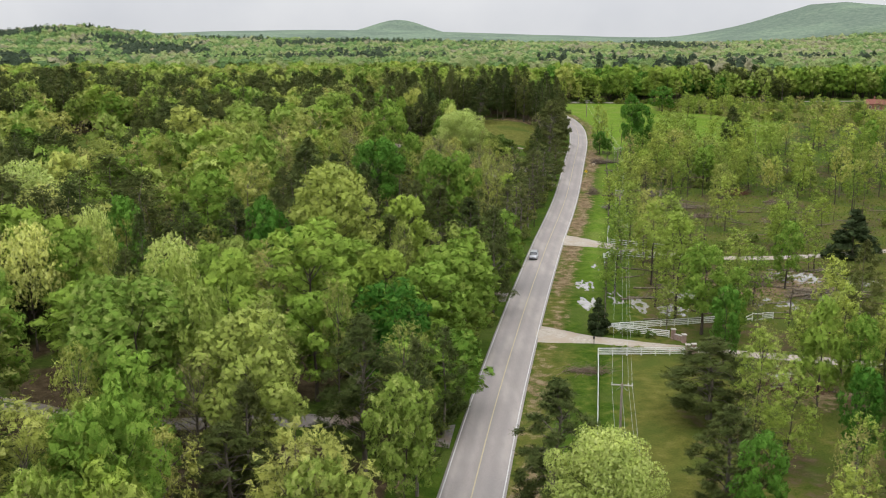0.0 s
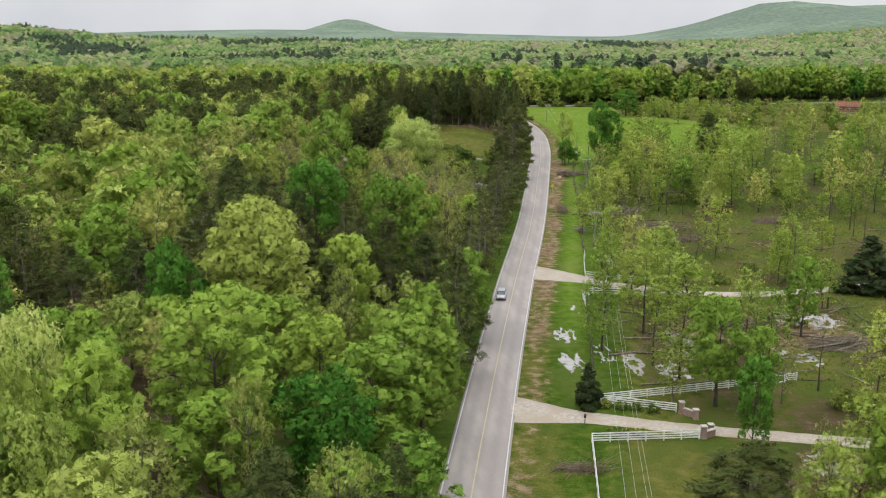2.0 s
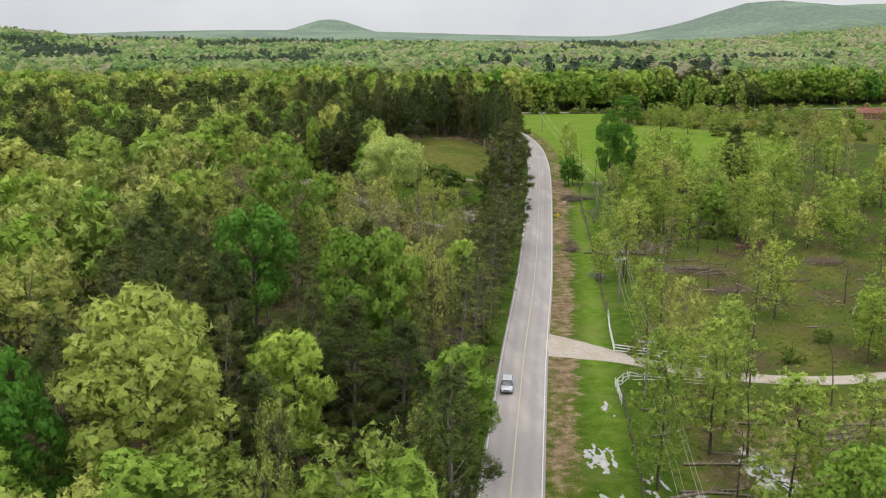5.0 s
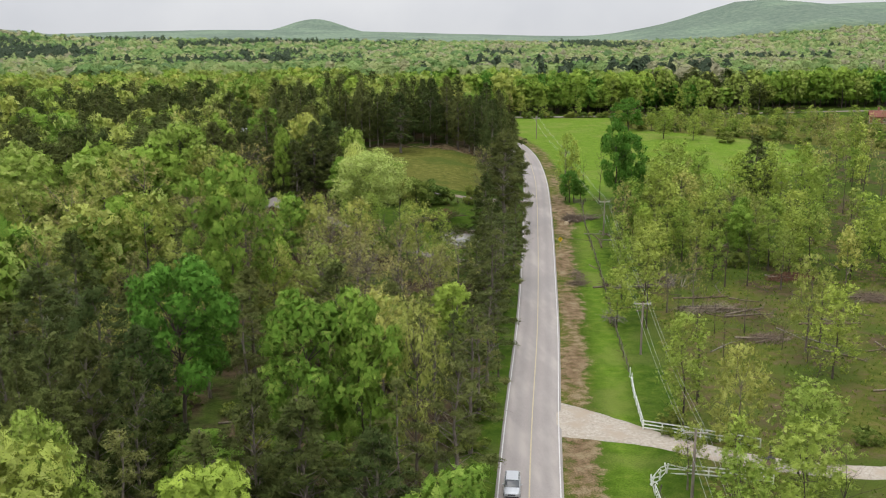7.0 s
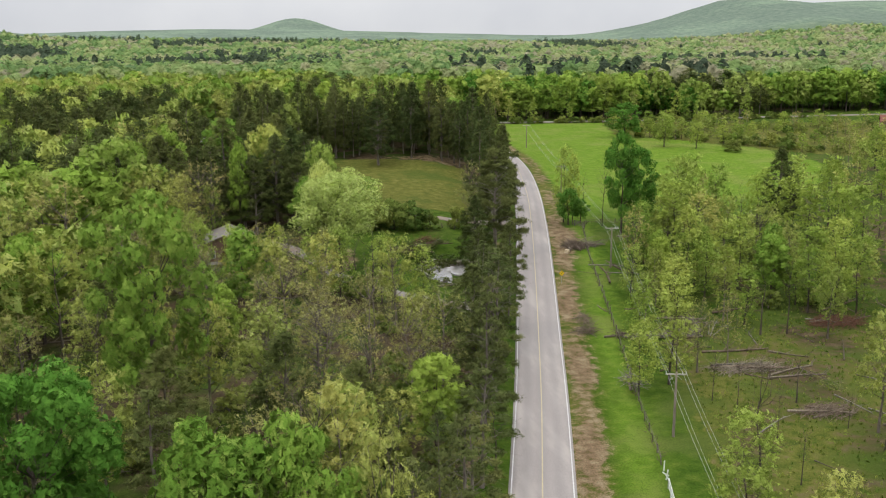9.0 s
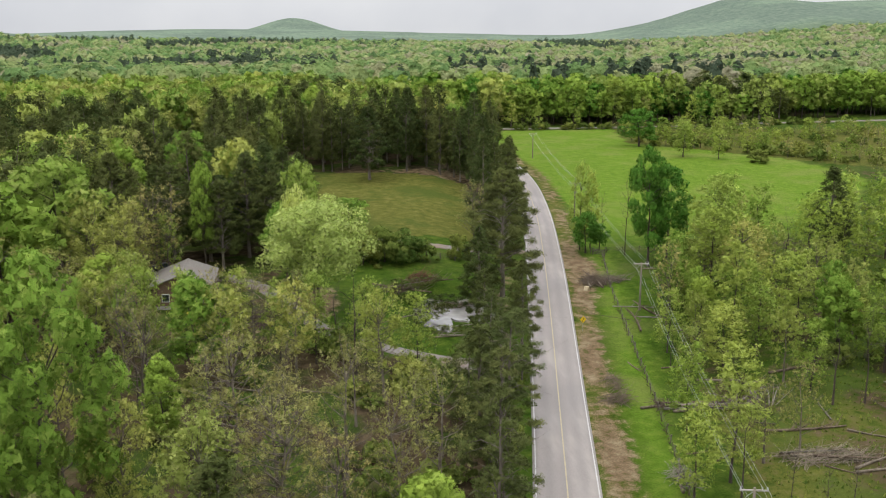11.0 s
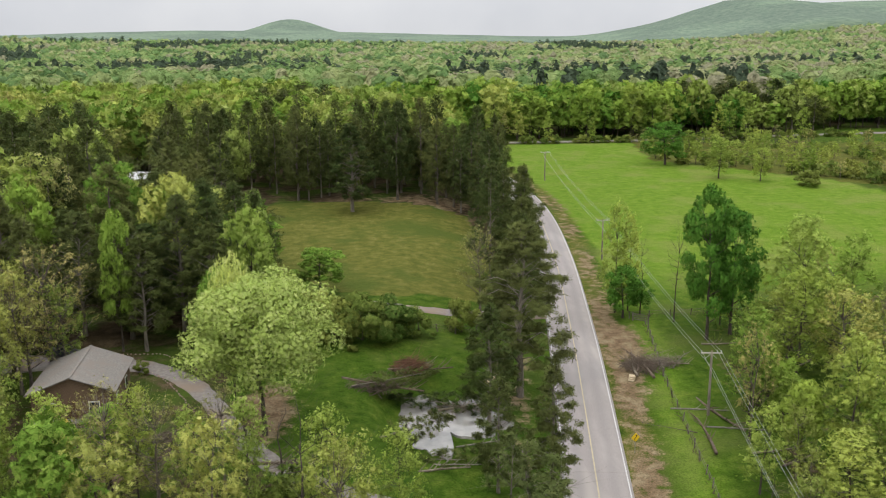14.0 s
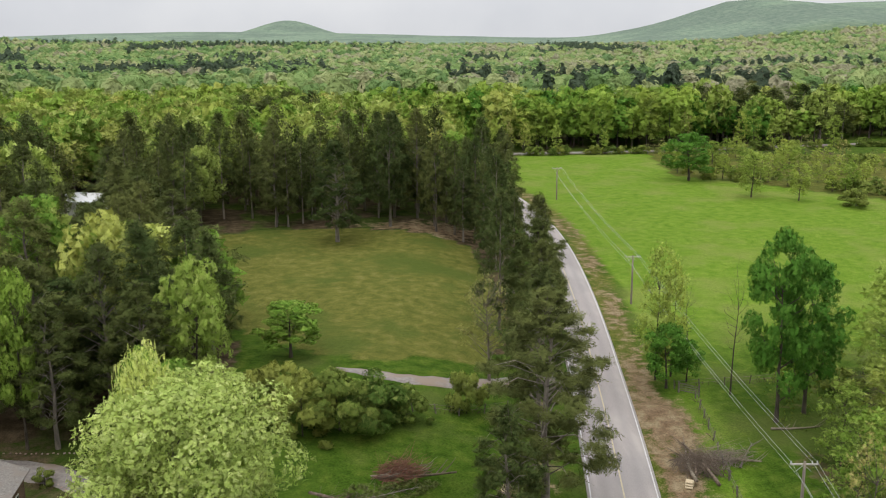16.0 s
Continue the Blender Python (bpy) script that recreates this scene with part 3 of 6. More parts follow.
SPECIES = {
    # height, crown radius, foot of crown, clumps, sprays (stand-out, near, far), spray sizes, limb share, twigs
    "oak": (18.0, 5.6, 5.0, 54, (5600, 2200, 430), (0.58, 0.82, 1.6), 0.35, 1),
    "maple": (17.0, 4.4, 4.0, 42, (4600, 1900, 380), (0.52, 0.76, 1.45), 0.3, 1),
    "gum": (17.0, 4.8, 3.4, 44, (5200, 1900, 380), (0.47, 0.78, 1.5), 0.35, 1),
    "crown_oak": (17.0, 4.8, 8.2, 40, (6500, 2000, 380), (0.44, 0.76, 1.5), 0.6, 1),
    "ash": (18.0, 4.6, 5.0, 36, (2300, 1100, 290), (0.42, 0.62, 1.25), 0.9, 2),
    "bud": (17.0, 4.6, 4.5, 38, (1300, 640, 230), (0.38, 0.50, 1.0), 1.0, 4),
    "white": (18.0, 7.6, 7.4, 84, (26000, 2600, 620), (0.34, 0.62, 1.2), 0.3, 1),
    "thin": (14.0, 2.3, 2.0, 40, (3000, 1500, 320), (0.29, 0.38, 0.78), 0.8, 2),
    "shrub": (3.2, 2.2, 0.1, 22, (3000, 500, 150), (0.28, 0.52, 0.90), 0.4, 1),
    "pine": (22.0, 3.7, 3.8, 80, (4800, 1900, 440), (0.82, 1.05, 1.85), 0.7, 0),
    "loose_pine": (20.0, 3.6, 5.0, 32, (2400, 1000, 320), (0.62, 0.84, 1.5), 1.0, 1),
    "cedar": (8.0, 2.2, 0.3, 40, (3000, 1000, 360), (0.42, 0.60, 0.90), 0.3, 0),
    "snag": (14.0, 2.8, 5.0, 18, (0, 0, 0), (0.4, 0.4, 0.8), 1.0, 4),
}
LEAF_OF = {"snag": "bud", "crown_oak": "gum"}
BARK_OF = {"pine": M_PINEBARK, "loose_pine": M_PINEBARK, "cedar": M_PINEBARK, "ash": M_MIDBARK, "bud": M_MIDBARK, "thin": M_BARK, "snag": M_BARK}
PROTOTYPES = {}


def prototype(kind, detail, variant):
    """Meshes of one tree; detail: 0 stands out, 1 near, 2 far."""
    key = (kind, detail, variant)
    if key in PROTOTYPES:
        return PROTOTYPES[key]
    h, r, low, n, counts, sizes, share, twigs = SPECIES[kind]
    many, big, near = counts[detail], sizes[detail], detail < 2
    rng = np.random.default_rng([ord(c) for c in kind] + [variant])
    if kind in ("pine", "loose_pine"):
        cs, rs = [], []
        squat = rng.uniform(0.75, 1.25) * (1.0 if kind == "pine" else 0.78)
        for k in range(n):
            f = (k + rng.random()) / n
            z = low + (h - low) * f
            reach = r * (0.60 + 0.40 * math.sin(math.pi * min(1, 0.1 + f))) * (1 - f**3.2) ** 0.65 * rng.uniform(0.30, 1.18 if kind == "pine" else 1.02) ** 0.8
            a = k * 2.4 + rng.uniform(-0.6, 0.6)
            cs.append((reach * math.cos(a), reach * math.sin(a), z + 0.10 * reach))
            rs.append(rng.uniform(0.6, 1.15) * squat * (1.1 - 0.35 * f))
        cs.append((0, 0, h - 0.5))
        rs.append(0.6)
        cs, rs = np.array(cs), np.array(rs)
    elif kind == "cedar":
        cs, rs = [], []
        for k in range(n):
            f = (k + rng.random()) / n
            reach = r * (1 - f) ** 0.8 * rng.uniform(0.4, 0.9)
            a = rng.uniform(0, 6.283)
            cs.append((reach * math.cos(a), reach * math.sin(a), low + (h - low) * f))
            rs.append(0.35 + 0.55 * (1 - f))
        cs, rs = np.array(cs), np.array(rs)
    else:
        cs, rs = clumps_round(rng, h, r, low, n)
        rs = rs * {"ash": 1.15, "bud": 1.05, "thin": 1.65}.get(kind, 1.0)
    base_r = {"pine": 0.27, "loose_pine": 0.24, "shrub": 0.06, "cedar": 0.12, "thin": 0.13, "snag": 0.16}.get(kind, 0.28)
    share = share * (1.4 if kind == "pine" else 1.0, 0.5, 0.1)[detail]
    verts, faces = wood(rng, h, low, base_r, cs, share, (twigs, max(0, twigs - 1), 0)[detail], (7, 4, 3)[detail], straight=kind in ("pine", "loose_pine", "cedar"))
    trunk = mesh_of("trunk", verts, faces, BARK_OF.get(kind, M_BARK), True)
    tri, face = None, None
    if many:
        if kind in ("pine", "loose_pine"):
            tri, face = sprays(rng, cs, rs, many, big, 0.62, 0.0, 1.5, 0.5, 0.2, 0.42)
        elif kind in ("ash", "bud", "thin"):
            tri, face = sprays(rng, cs, rs, many, big, 1.05, 0.3, 1.1, 0.1, 0.0)
        else:
            tri, face = sprays(rng, cs, rs, many, big, 0.80, 0.1, 1.0, 0.3, 0.65)
        tri[:, :, 2] = np.maximum(tri[:, :, 2], 0.05)
    crown = triangles("crown", tri, M_LEAF[LEAF_OF.get(kind, kind)], face) if many and near else None
    if not near:
        trunk = (np.array(verts), faces, tri, face)
    PROTOTYPES[key] = (trunk, crown, h, r)
    return PROTOTYPES[key]


NAMES = {"oak": ("oak_tree", "oak with fresh light green leaves"), "maple": ("maple_tree", "leafy tree in fresh mid-green spring leaf"),
         "gum": ("sweetgum_tree", "dense tree with deep green leaves"), "ash": ("ash_tree", "tree in thin yellow-green young leaf, limbs showing"),
         "bud": ("budding_tree", "nearly bare tree with tan buds and grey limbs"), "white": ("white_oak_tree", "broad tree covered in silver-green young leaves"),
         "thin": ("young_tree", "slender storm-thinned tree in sparse pale green leaf"), "shrub": ("shrub", "low green shrub with dense leaves"),
         "pine": ("pine_tree", "tall dark green pine with a bare lower trunk"), "cedar": ("cedar_tree", "dark green conical cedar"),
         "loose_pine": ("pine_tree", "thin ragged pine, brownish green, limbs showing"), "crown_oak": ("tall_oak_tree", "tall oak with a deep green crown on a bare trunk"), "snag": ("bare_tree", "bare dead tree with broken grey limbs")}
TREE_COUNT = [0]
FAR_TREES = {}


def tree(kind, x, y, height, radius, detail=1, group=""):
    """One tree: an Empty at its foot with a trunk and a crown; the far ones are gathered and joined below."""
    TREE_COUNT[0] += 1
    k = TREE_COUNT[0]
    v = (k * 7) % (3, 5, 5)[detail]
    trunk, crown, h, r = prototype(kind, detail, v)
    m = Matrix.Translation((x, y, float(land(x, y)) - 0.05)) @ Matrix.Rotation((k * 2.39996) % 6.283, 4, "Z") @ Matrix.Diagonal((radius / r, radius / r, height / h, 1))
    if detail == 2:
        FAR_TREES.setdefault(kind, []).append((v, np.array(m), (k * 0.618034) % 1.0))
        return None
    name, label = NAMES[kind]
    ob = tagged(new(name), label, "shrub" if kind == "shrub" else "tree", group)
    ob.matrix_world = m
    part("trunk", trunk, ob)
    if crown:
        part("crown", crown, ob)
    return ob


def join_far_trees():
    for kind, rows in FAR_TREES.items():
        verts, faces, tones, marks, turned, base = [], [], [], [], [], 0
        for v, m, tone in rows:
            wv, wf, tri, face = prototype(kind, 2, v)[0]
            tri, face = (np.zeros((0, 3, 3)), np.zeros((0, 3))) if tri is None else (tri, face)
            face = face @ m[:3, :3].T
            turned += [np.zeros((len(wv), 3)), face / (np.linalg.norm(face, axis=1)[:, None] + 1e-9)]
            pts = np.concatenate([wv, tri.reshape(-1, 3)]) @ m[:3, :3].T + m[:3, 3]
            verts.append(pts)
            faces += [tuple(i + base for i in f) for f in wf]
            n = len(wv)
            faces += [(base + n + 3 * i, base + n + 3 * i + 1, base + n + 3 * i + 2) for i in range(len(tri))]
            marks += [0] * len(wf) + [1] * len(tri)
            tones.append(np.full(len(pts), tone))
            base += len(pts)
        me = mesh_of(kind + "_woods", np.concatenate(verts), faces, BARK_OF.get(kind, M_BARK))
        me.materials.append(M_WOODS[LEAF_OF.get(kind, kind)])
        me.polygons.foreach_set("material_index", marks)
        me.polygons.foreach_set("use_smooth", [True] * len(me.polygons))
        me.normals_split_custom_set_from_vertices(np.concatenate(turned).tolist())
        add_attribute(me, "tone", np.concatenate(tones))
        tagged(new(kind + "_woods", me), "woods of " + NAMES[kind][1], "woods", kind="stuff")


TAKEN = []


def stand(kind, group, rows, detail=0):
    for x, y, height, radius in rows:
        TAKEN.append((x, y, radius * 0.85))
        tree(kind, x, y, height, radius, detail, group)


# trees that stand out, by kind: x, y, height, crown radius
stand("oak", "trees beside the road", [(-20.4, 93.1, 19, 6.1), (-33.8, 100, 20, 7.7), (-26.6, 99.5, 20, 3.7), (-19.8, 178.5, 19, 3.6), (-19.5, 165.1, 23.5, 8)])
stand("oak", "trees beside the road", [(-61.4, 302.9, 22, 8.5), (-81.1, 302.9, 22, 8.5), (-53.6, 246.8, 21, 6.6), (-66.8, 314.7, 22, 6.5), (-38, 336.8, 22.6, 8)], 1)
stand("bud", "trees beside the road", [(-25.3, 90.9, 15, 4.3), (-25.1, 135.5, 17, 4.1), (-0.6, 263.4, 18, 6.0), (4.2, 252.5, 16, 5.1), (3.6, 258.2, 16, 4.9), (15.5, 257.8, 16, 3.9), (9, 249.1, 15, 3.9), (-22, 337.5, 18, 6.0), (-18.2, 294.5, 15, 3.5), (-2.8, 303.7, 13, 3.9), (3.1, 277.8, 13, 3), (-4.9, 276.1, 13, 3), (37, 366, 15, 3.6), (-8, 306, 13, 4), (-14, 283, 16, 5)])
stand("bud", "trees beside the road", [(-58.9, 188.2, 18, 6.5), (-40.1, 303.7, 22, 7.5), (-48.4, 281.8, 21, 6), (-42.4, 249.4, 19, 4)], 1)
stand("pine", "trees beside the road", [(-8.9, 99.2, 19, 4.8), (-19, 86, 15, 2.9), (-20.5, 83.5, 11.5, 4.6), (-16.6, 199.1, 19, 4.1), (-0.7, 186.8, 18, 4.5), (5.2, 184.5, 17, 4.4), (-5.4, 191.8, 17, 3.1), (-21.1, 198, 19, 3.6), (-15.8, 192.7, 18, 2.7), (-2.7, 194.7, 9, 3.9)])
stand("pine", "trees beside the road", [(-32, 218.8, 20, 5.3), (-24.5, 213.7, 19, 4.9), (-26.1, 203, 17, 4.1), (-33.9, 238.1, 20, 4.6), (-25.7, 193.6, 18, 3), (-21.5, 189, 17, 3.3)], 1)
stand("ash", "trees beside the road", [(-24.7, 77.5, 14, 3.4), (-11.4, 79.4, 14, 4.5), (-37.8, 80.6, 14, 5.4), (-36.2, 88.7, 17, 3), (-4.5, 106, 17, 3.6), (-13.4, 115.2, 18, 2.3), (-20.6, 104.8, 18, 4.2), (-18.3, 140.8, 16, 3.4), (-7.2, 161.6, 16, 2.4), (5.9, 165.9, 15, 2.8), (9.6, 203, 23.6, 3.6), (-2.3, 247.7, 16, 4.9), (-9.2, 252.2, 16, 3.8), (-22.6, 254.5, 16, 4), (-17.8, 263.6, 17, 3.2), (-18.5, 304.5, 16, 3.5), (14.6, 298.1, 11, 2), (14.9, 289.7, 15, 3.8), (18.3, 277.7, 11, 3.1)])
stand("ash", "trees beside the road", [(-49, 133.9, 18, 3.4), (-41.4, 198.7, 20, 6.5), (-42.5, 211.3, 19, 3.6), (-44.4, 291.4, 22, 5.6), (-45.8, 312.4, 20, 5.5), (-57.7, 285.9, 20, 6.1), (-33.2, 276.8, 19, 4.7), (-30.9, 329.7, 19, 4.7)], 1)
stand("maple", "trees beside the road", [(-1.9, 131.3, 17, 6.0), (-29.3, 124.7, 17, 3.6), (-10.6, 196.8, 9, 4.7), (-10.1, 275.3, 11, 2.5), (-18.5, 127.8, 21, 7), (-1.3, 202.4, 22.5, 5), (4.3, 203.4, 23, 4), (-15, 248.7, 28, 6), (-9, 141, 16, 5), (11, 371, 8, 4.0), (-22, 394, 13, 6), (-15.2, 346.0, 20.0, 2.6)])
stand("maple", "trees beside the road", [(-46.1, 183.8, 20, 5.3), (-74.1, 194.8, 17, 7.0), (-82, 266.5, 20, 4.7), (-38.4, 278.4, 18, 3.9)], 1)
stand("white", "silver-leaved oaks in the woods", [(-86, 193.4, 20, 8.0), (-72.2, 169.4, 19, 5.1), (-60.1, 133.9, 19, 5), (-54.7, 146.2, 19, 3.2), (-38.3, 130.1, 18, 4.6)], 1)
stand("loose_pine", "trees beside the road", [(12.2, 210.7, 17, 3.6), (23.7, 251.1, 19, 4.3)])
stand("gum", "trees beside the road", [(-6.5, 120.8, 17.6, 5.5)])
stand("crown_oak", "trees beside the road", [(-14.5, 208, 23.5, 6)])
stand("pine", "pines beside the road", [(11.4, 88, 16.5, 4.4), (35, 117, 11, 5.6), (30, 92, 12, 4), (37.6, 333.5, 23, 6.2), (32.4, 325.5, 15, 3.4), (40.5, 351, 20, 4.2), (31, 310, 13, 2.6), (37, 311, 14, 2.8), (43.5, 364, 20, 4.2), (-14, 358, 15, 6), (106, 350, 19, 4.2), (45.5, 377, 20, 4.2), (48, 389, 21, 4.2)])
stand("white", "trees in the yard", [(6.0, 319.3, 18.0, 8.5)])
stand("white", "trees in the yard", [(2.6, 322.0, 19.6, 2.8)], 1)
stand("white", "trees beside the road", [(15.2, 82, 13.5, 5.0)])
stand("maple", "trees by the cabin", [(-8.5, 309, 9, 3.2), (-20, 306, 11, 3.0), (-26, 315, 12, 4)])
stand("thin", "trees by the cabin", [(-12, 303, 14, 2.4), (-5, 305, 13, 2.2), (1, 302, 12, 2.4), (6, 300, 14, 2.4), (-17, 300, 15, 2.6), (-24, 322, 11, 2.5), (13, 300, 13, 2.4), (20, 299, 12, 2.2)])
stand("ash", "trees by the cabin", [(-25, 317, 13, 4), (-29, 326, 14, 4.5), (-34, 318, 13, 4.5), (-27, 338, 16, 4.5), (-22, 311, 11, 3.5), (-24.5, 333, 16, 4), (-26, 327.5, 15, 4), (-20, 336.3, 13, 2.8), (-33, 334, 16, 4.5)])
stand("bud", "trees by the cabin", [(-24, 335, 12, 4), (-9, 301, 13, 3.5), (3, 307, 12, 3), (-31, 310, 14, 4)])
stand("maple", "trees in the yard", [(0, 337, 14, 4.5)])
stand("pine", "pines behind the cabin", [(-12, 345.8, 16, 3.6), (-15, 351, 19, 4.5), (-8, 353, 20, 4.5), (-3, 348, 17, 4.2), (-22, 353, 18, 4.5), (-28, 349, 18, 4.5), (-33, 355, 20, 4.8)])
stand("oak", "trees in the yard", [(-16, 383, 14, 5)])
stand("cedar", "trees by the gate", [(26.2, 153.5, 6.2, 2.2), (92, 208, 11, 6)])
stand("gum", "trees at the meadow", [(69.5, 351, 24, 4.4), (74, 353, 20, 4.6), (60, 363, 9, 3.2), (117, 511, 14, 6.5), (63.5, 365, 6, 2.2)])
stand("thin", "trees at the meadow", [(59.5, 366, 19, 2.2), (62, 367, 17, 2.0), (124, 484, 13, 4), (134, 478, 10, 3), (33, 176, 19, 3.2), (41, 161, 20, 4.5), (80, 345, 19, 4.5), (76, 335, 16, 4)])
stand("maple", "trees by the gate", [(43.5, 152.7, 16, 4.2)])
stand("ash", "trees below the meadow", [(81, 332, 14, 5.2), (76, 338, 13, 4.0), (90, 322, 13, 4.5)])
stand("maple", "trees below the meadow", [(66, 313.4, 10, 2.8), (84, 304, 12, 3.6)])
stand("thin", "trees below the meadow", [(64.6, 299.8, 11, 3.6), (67.7, 328, 9, 2.4), (68.6, 327.4, 8, 2.0), (72, 305, 12, 3), (79, 314, 13, 3.2)])
stand("snag", "trees below the meadow", [(56.3, 260.6, 9, 1.2), (58.5, 257.4, 8, 1.2), (62.3, 258.9, 7, 1.4), (59.5, 247.5, 8, 1.2), (94.9, 300.5, 9, 1.6), (70.8, 243, 7, 1.4), (66.4, 314.5, 7, 1.0), (65.4, 301.9, 6, 1.0)])
stand("snag", "trees at the meadow", [(67.5, 360, 17, 2.2), (66, 372, 12, 1.8), (95, 345, 12, 4), (70, 250, 5, 1.2), (57, 236, 8, 1.4)])
stand("shrub", "hedge in the yard", [(13.5, 346, 6, 4.2), (17.5, 347, 6.5, 4.4), (21.5, 348.5, 5.5, 4.0), (25, 350, 4, 3.0), (32.5, 355, 5, 2.4), (-11.2, 338.2, 1.6, 1.1), (145, 470, 4, 4), (10, 352, 6, 4)])
stand("oak", "trees in the hill field", [(-19, 418, 9, 5), (-12, 452, 17, 5)])
stand("pine", "trees in the hill field", [(17, 435, 20, 5.5), (-11, 415, 15, 5), (-20, 400, 16, 4.5)])

KEEP_CLEAR = [[(-132, 313), (-99, 305), (-86, 262), (-110, 262)], [(18, 157), (14, 146), (60, 135), (112, 124), (112, 131), (60, 144)], [(26, 232), (26, 220), (50, 206), (70, 203), (165, 218), (165, 226), (98, 217), (70, 211), (50, 216)],
              [(-75, 118), (-44, 106), (-12, 106), (-12, 116), (-35, 111), (-75, 124)], [(-54, 268), (-42, 268), (-40, 257), (-48, 257)], [(-50, 108), (-30, 108), (-26, 94), (-46, 94)], [(-45, 476), (-33, 476), (-20, 405), (-32, 405)], [(24, 95), (14, 95), (22, 146), (42, 140), (30, 95)]]


def fallen_tree(kind, x, y, height, radius, turn, rise=4.0, label=""):
    # a tree lying on the ground, its root end low and its top resting on its own limbs
    TREE_COUNT[0] += 1
    trunk, crown, h, r = prototype(kind, 1, TREE_COUNT[0] % 3)
    ob = tagged(new("fallen_tree"), label or "storm-felled tree lying on the grass, limbs bare", "fallen tree", "storm-felled trees")
    ob.matrix_world = Matrix.Translation((x, y, float(land(x, y)) + 0.25)) @ Matrix.Rotation(radians(turn), 4, "Z") @ Matrix.Rotation(radians(90 - rise), 4, "Y") @ Matrix.Diagonal((radius / r * 0.5, radius / r, height / h, 1))
    part("trunk", trunk, ob)
    if crown:
        part("crown", crown, ob)
    return ob


def near_taken(x, y, extra):
    return any((x - a) ** 2 + (y - b) ** 2 < (r + extra) ** 2 for a, b, r in TAKEN)


def in_sight(x, y):
    return -0.48 * y - 14 < x < max(0.48 * y + 10, 19 + 0.62 * (y - 245) + 12)


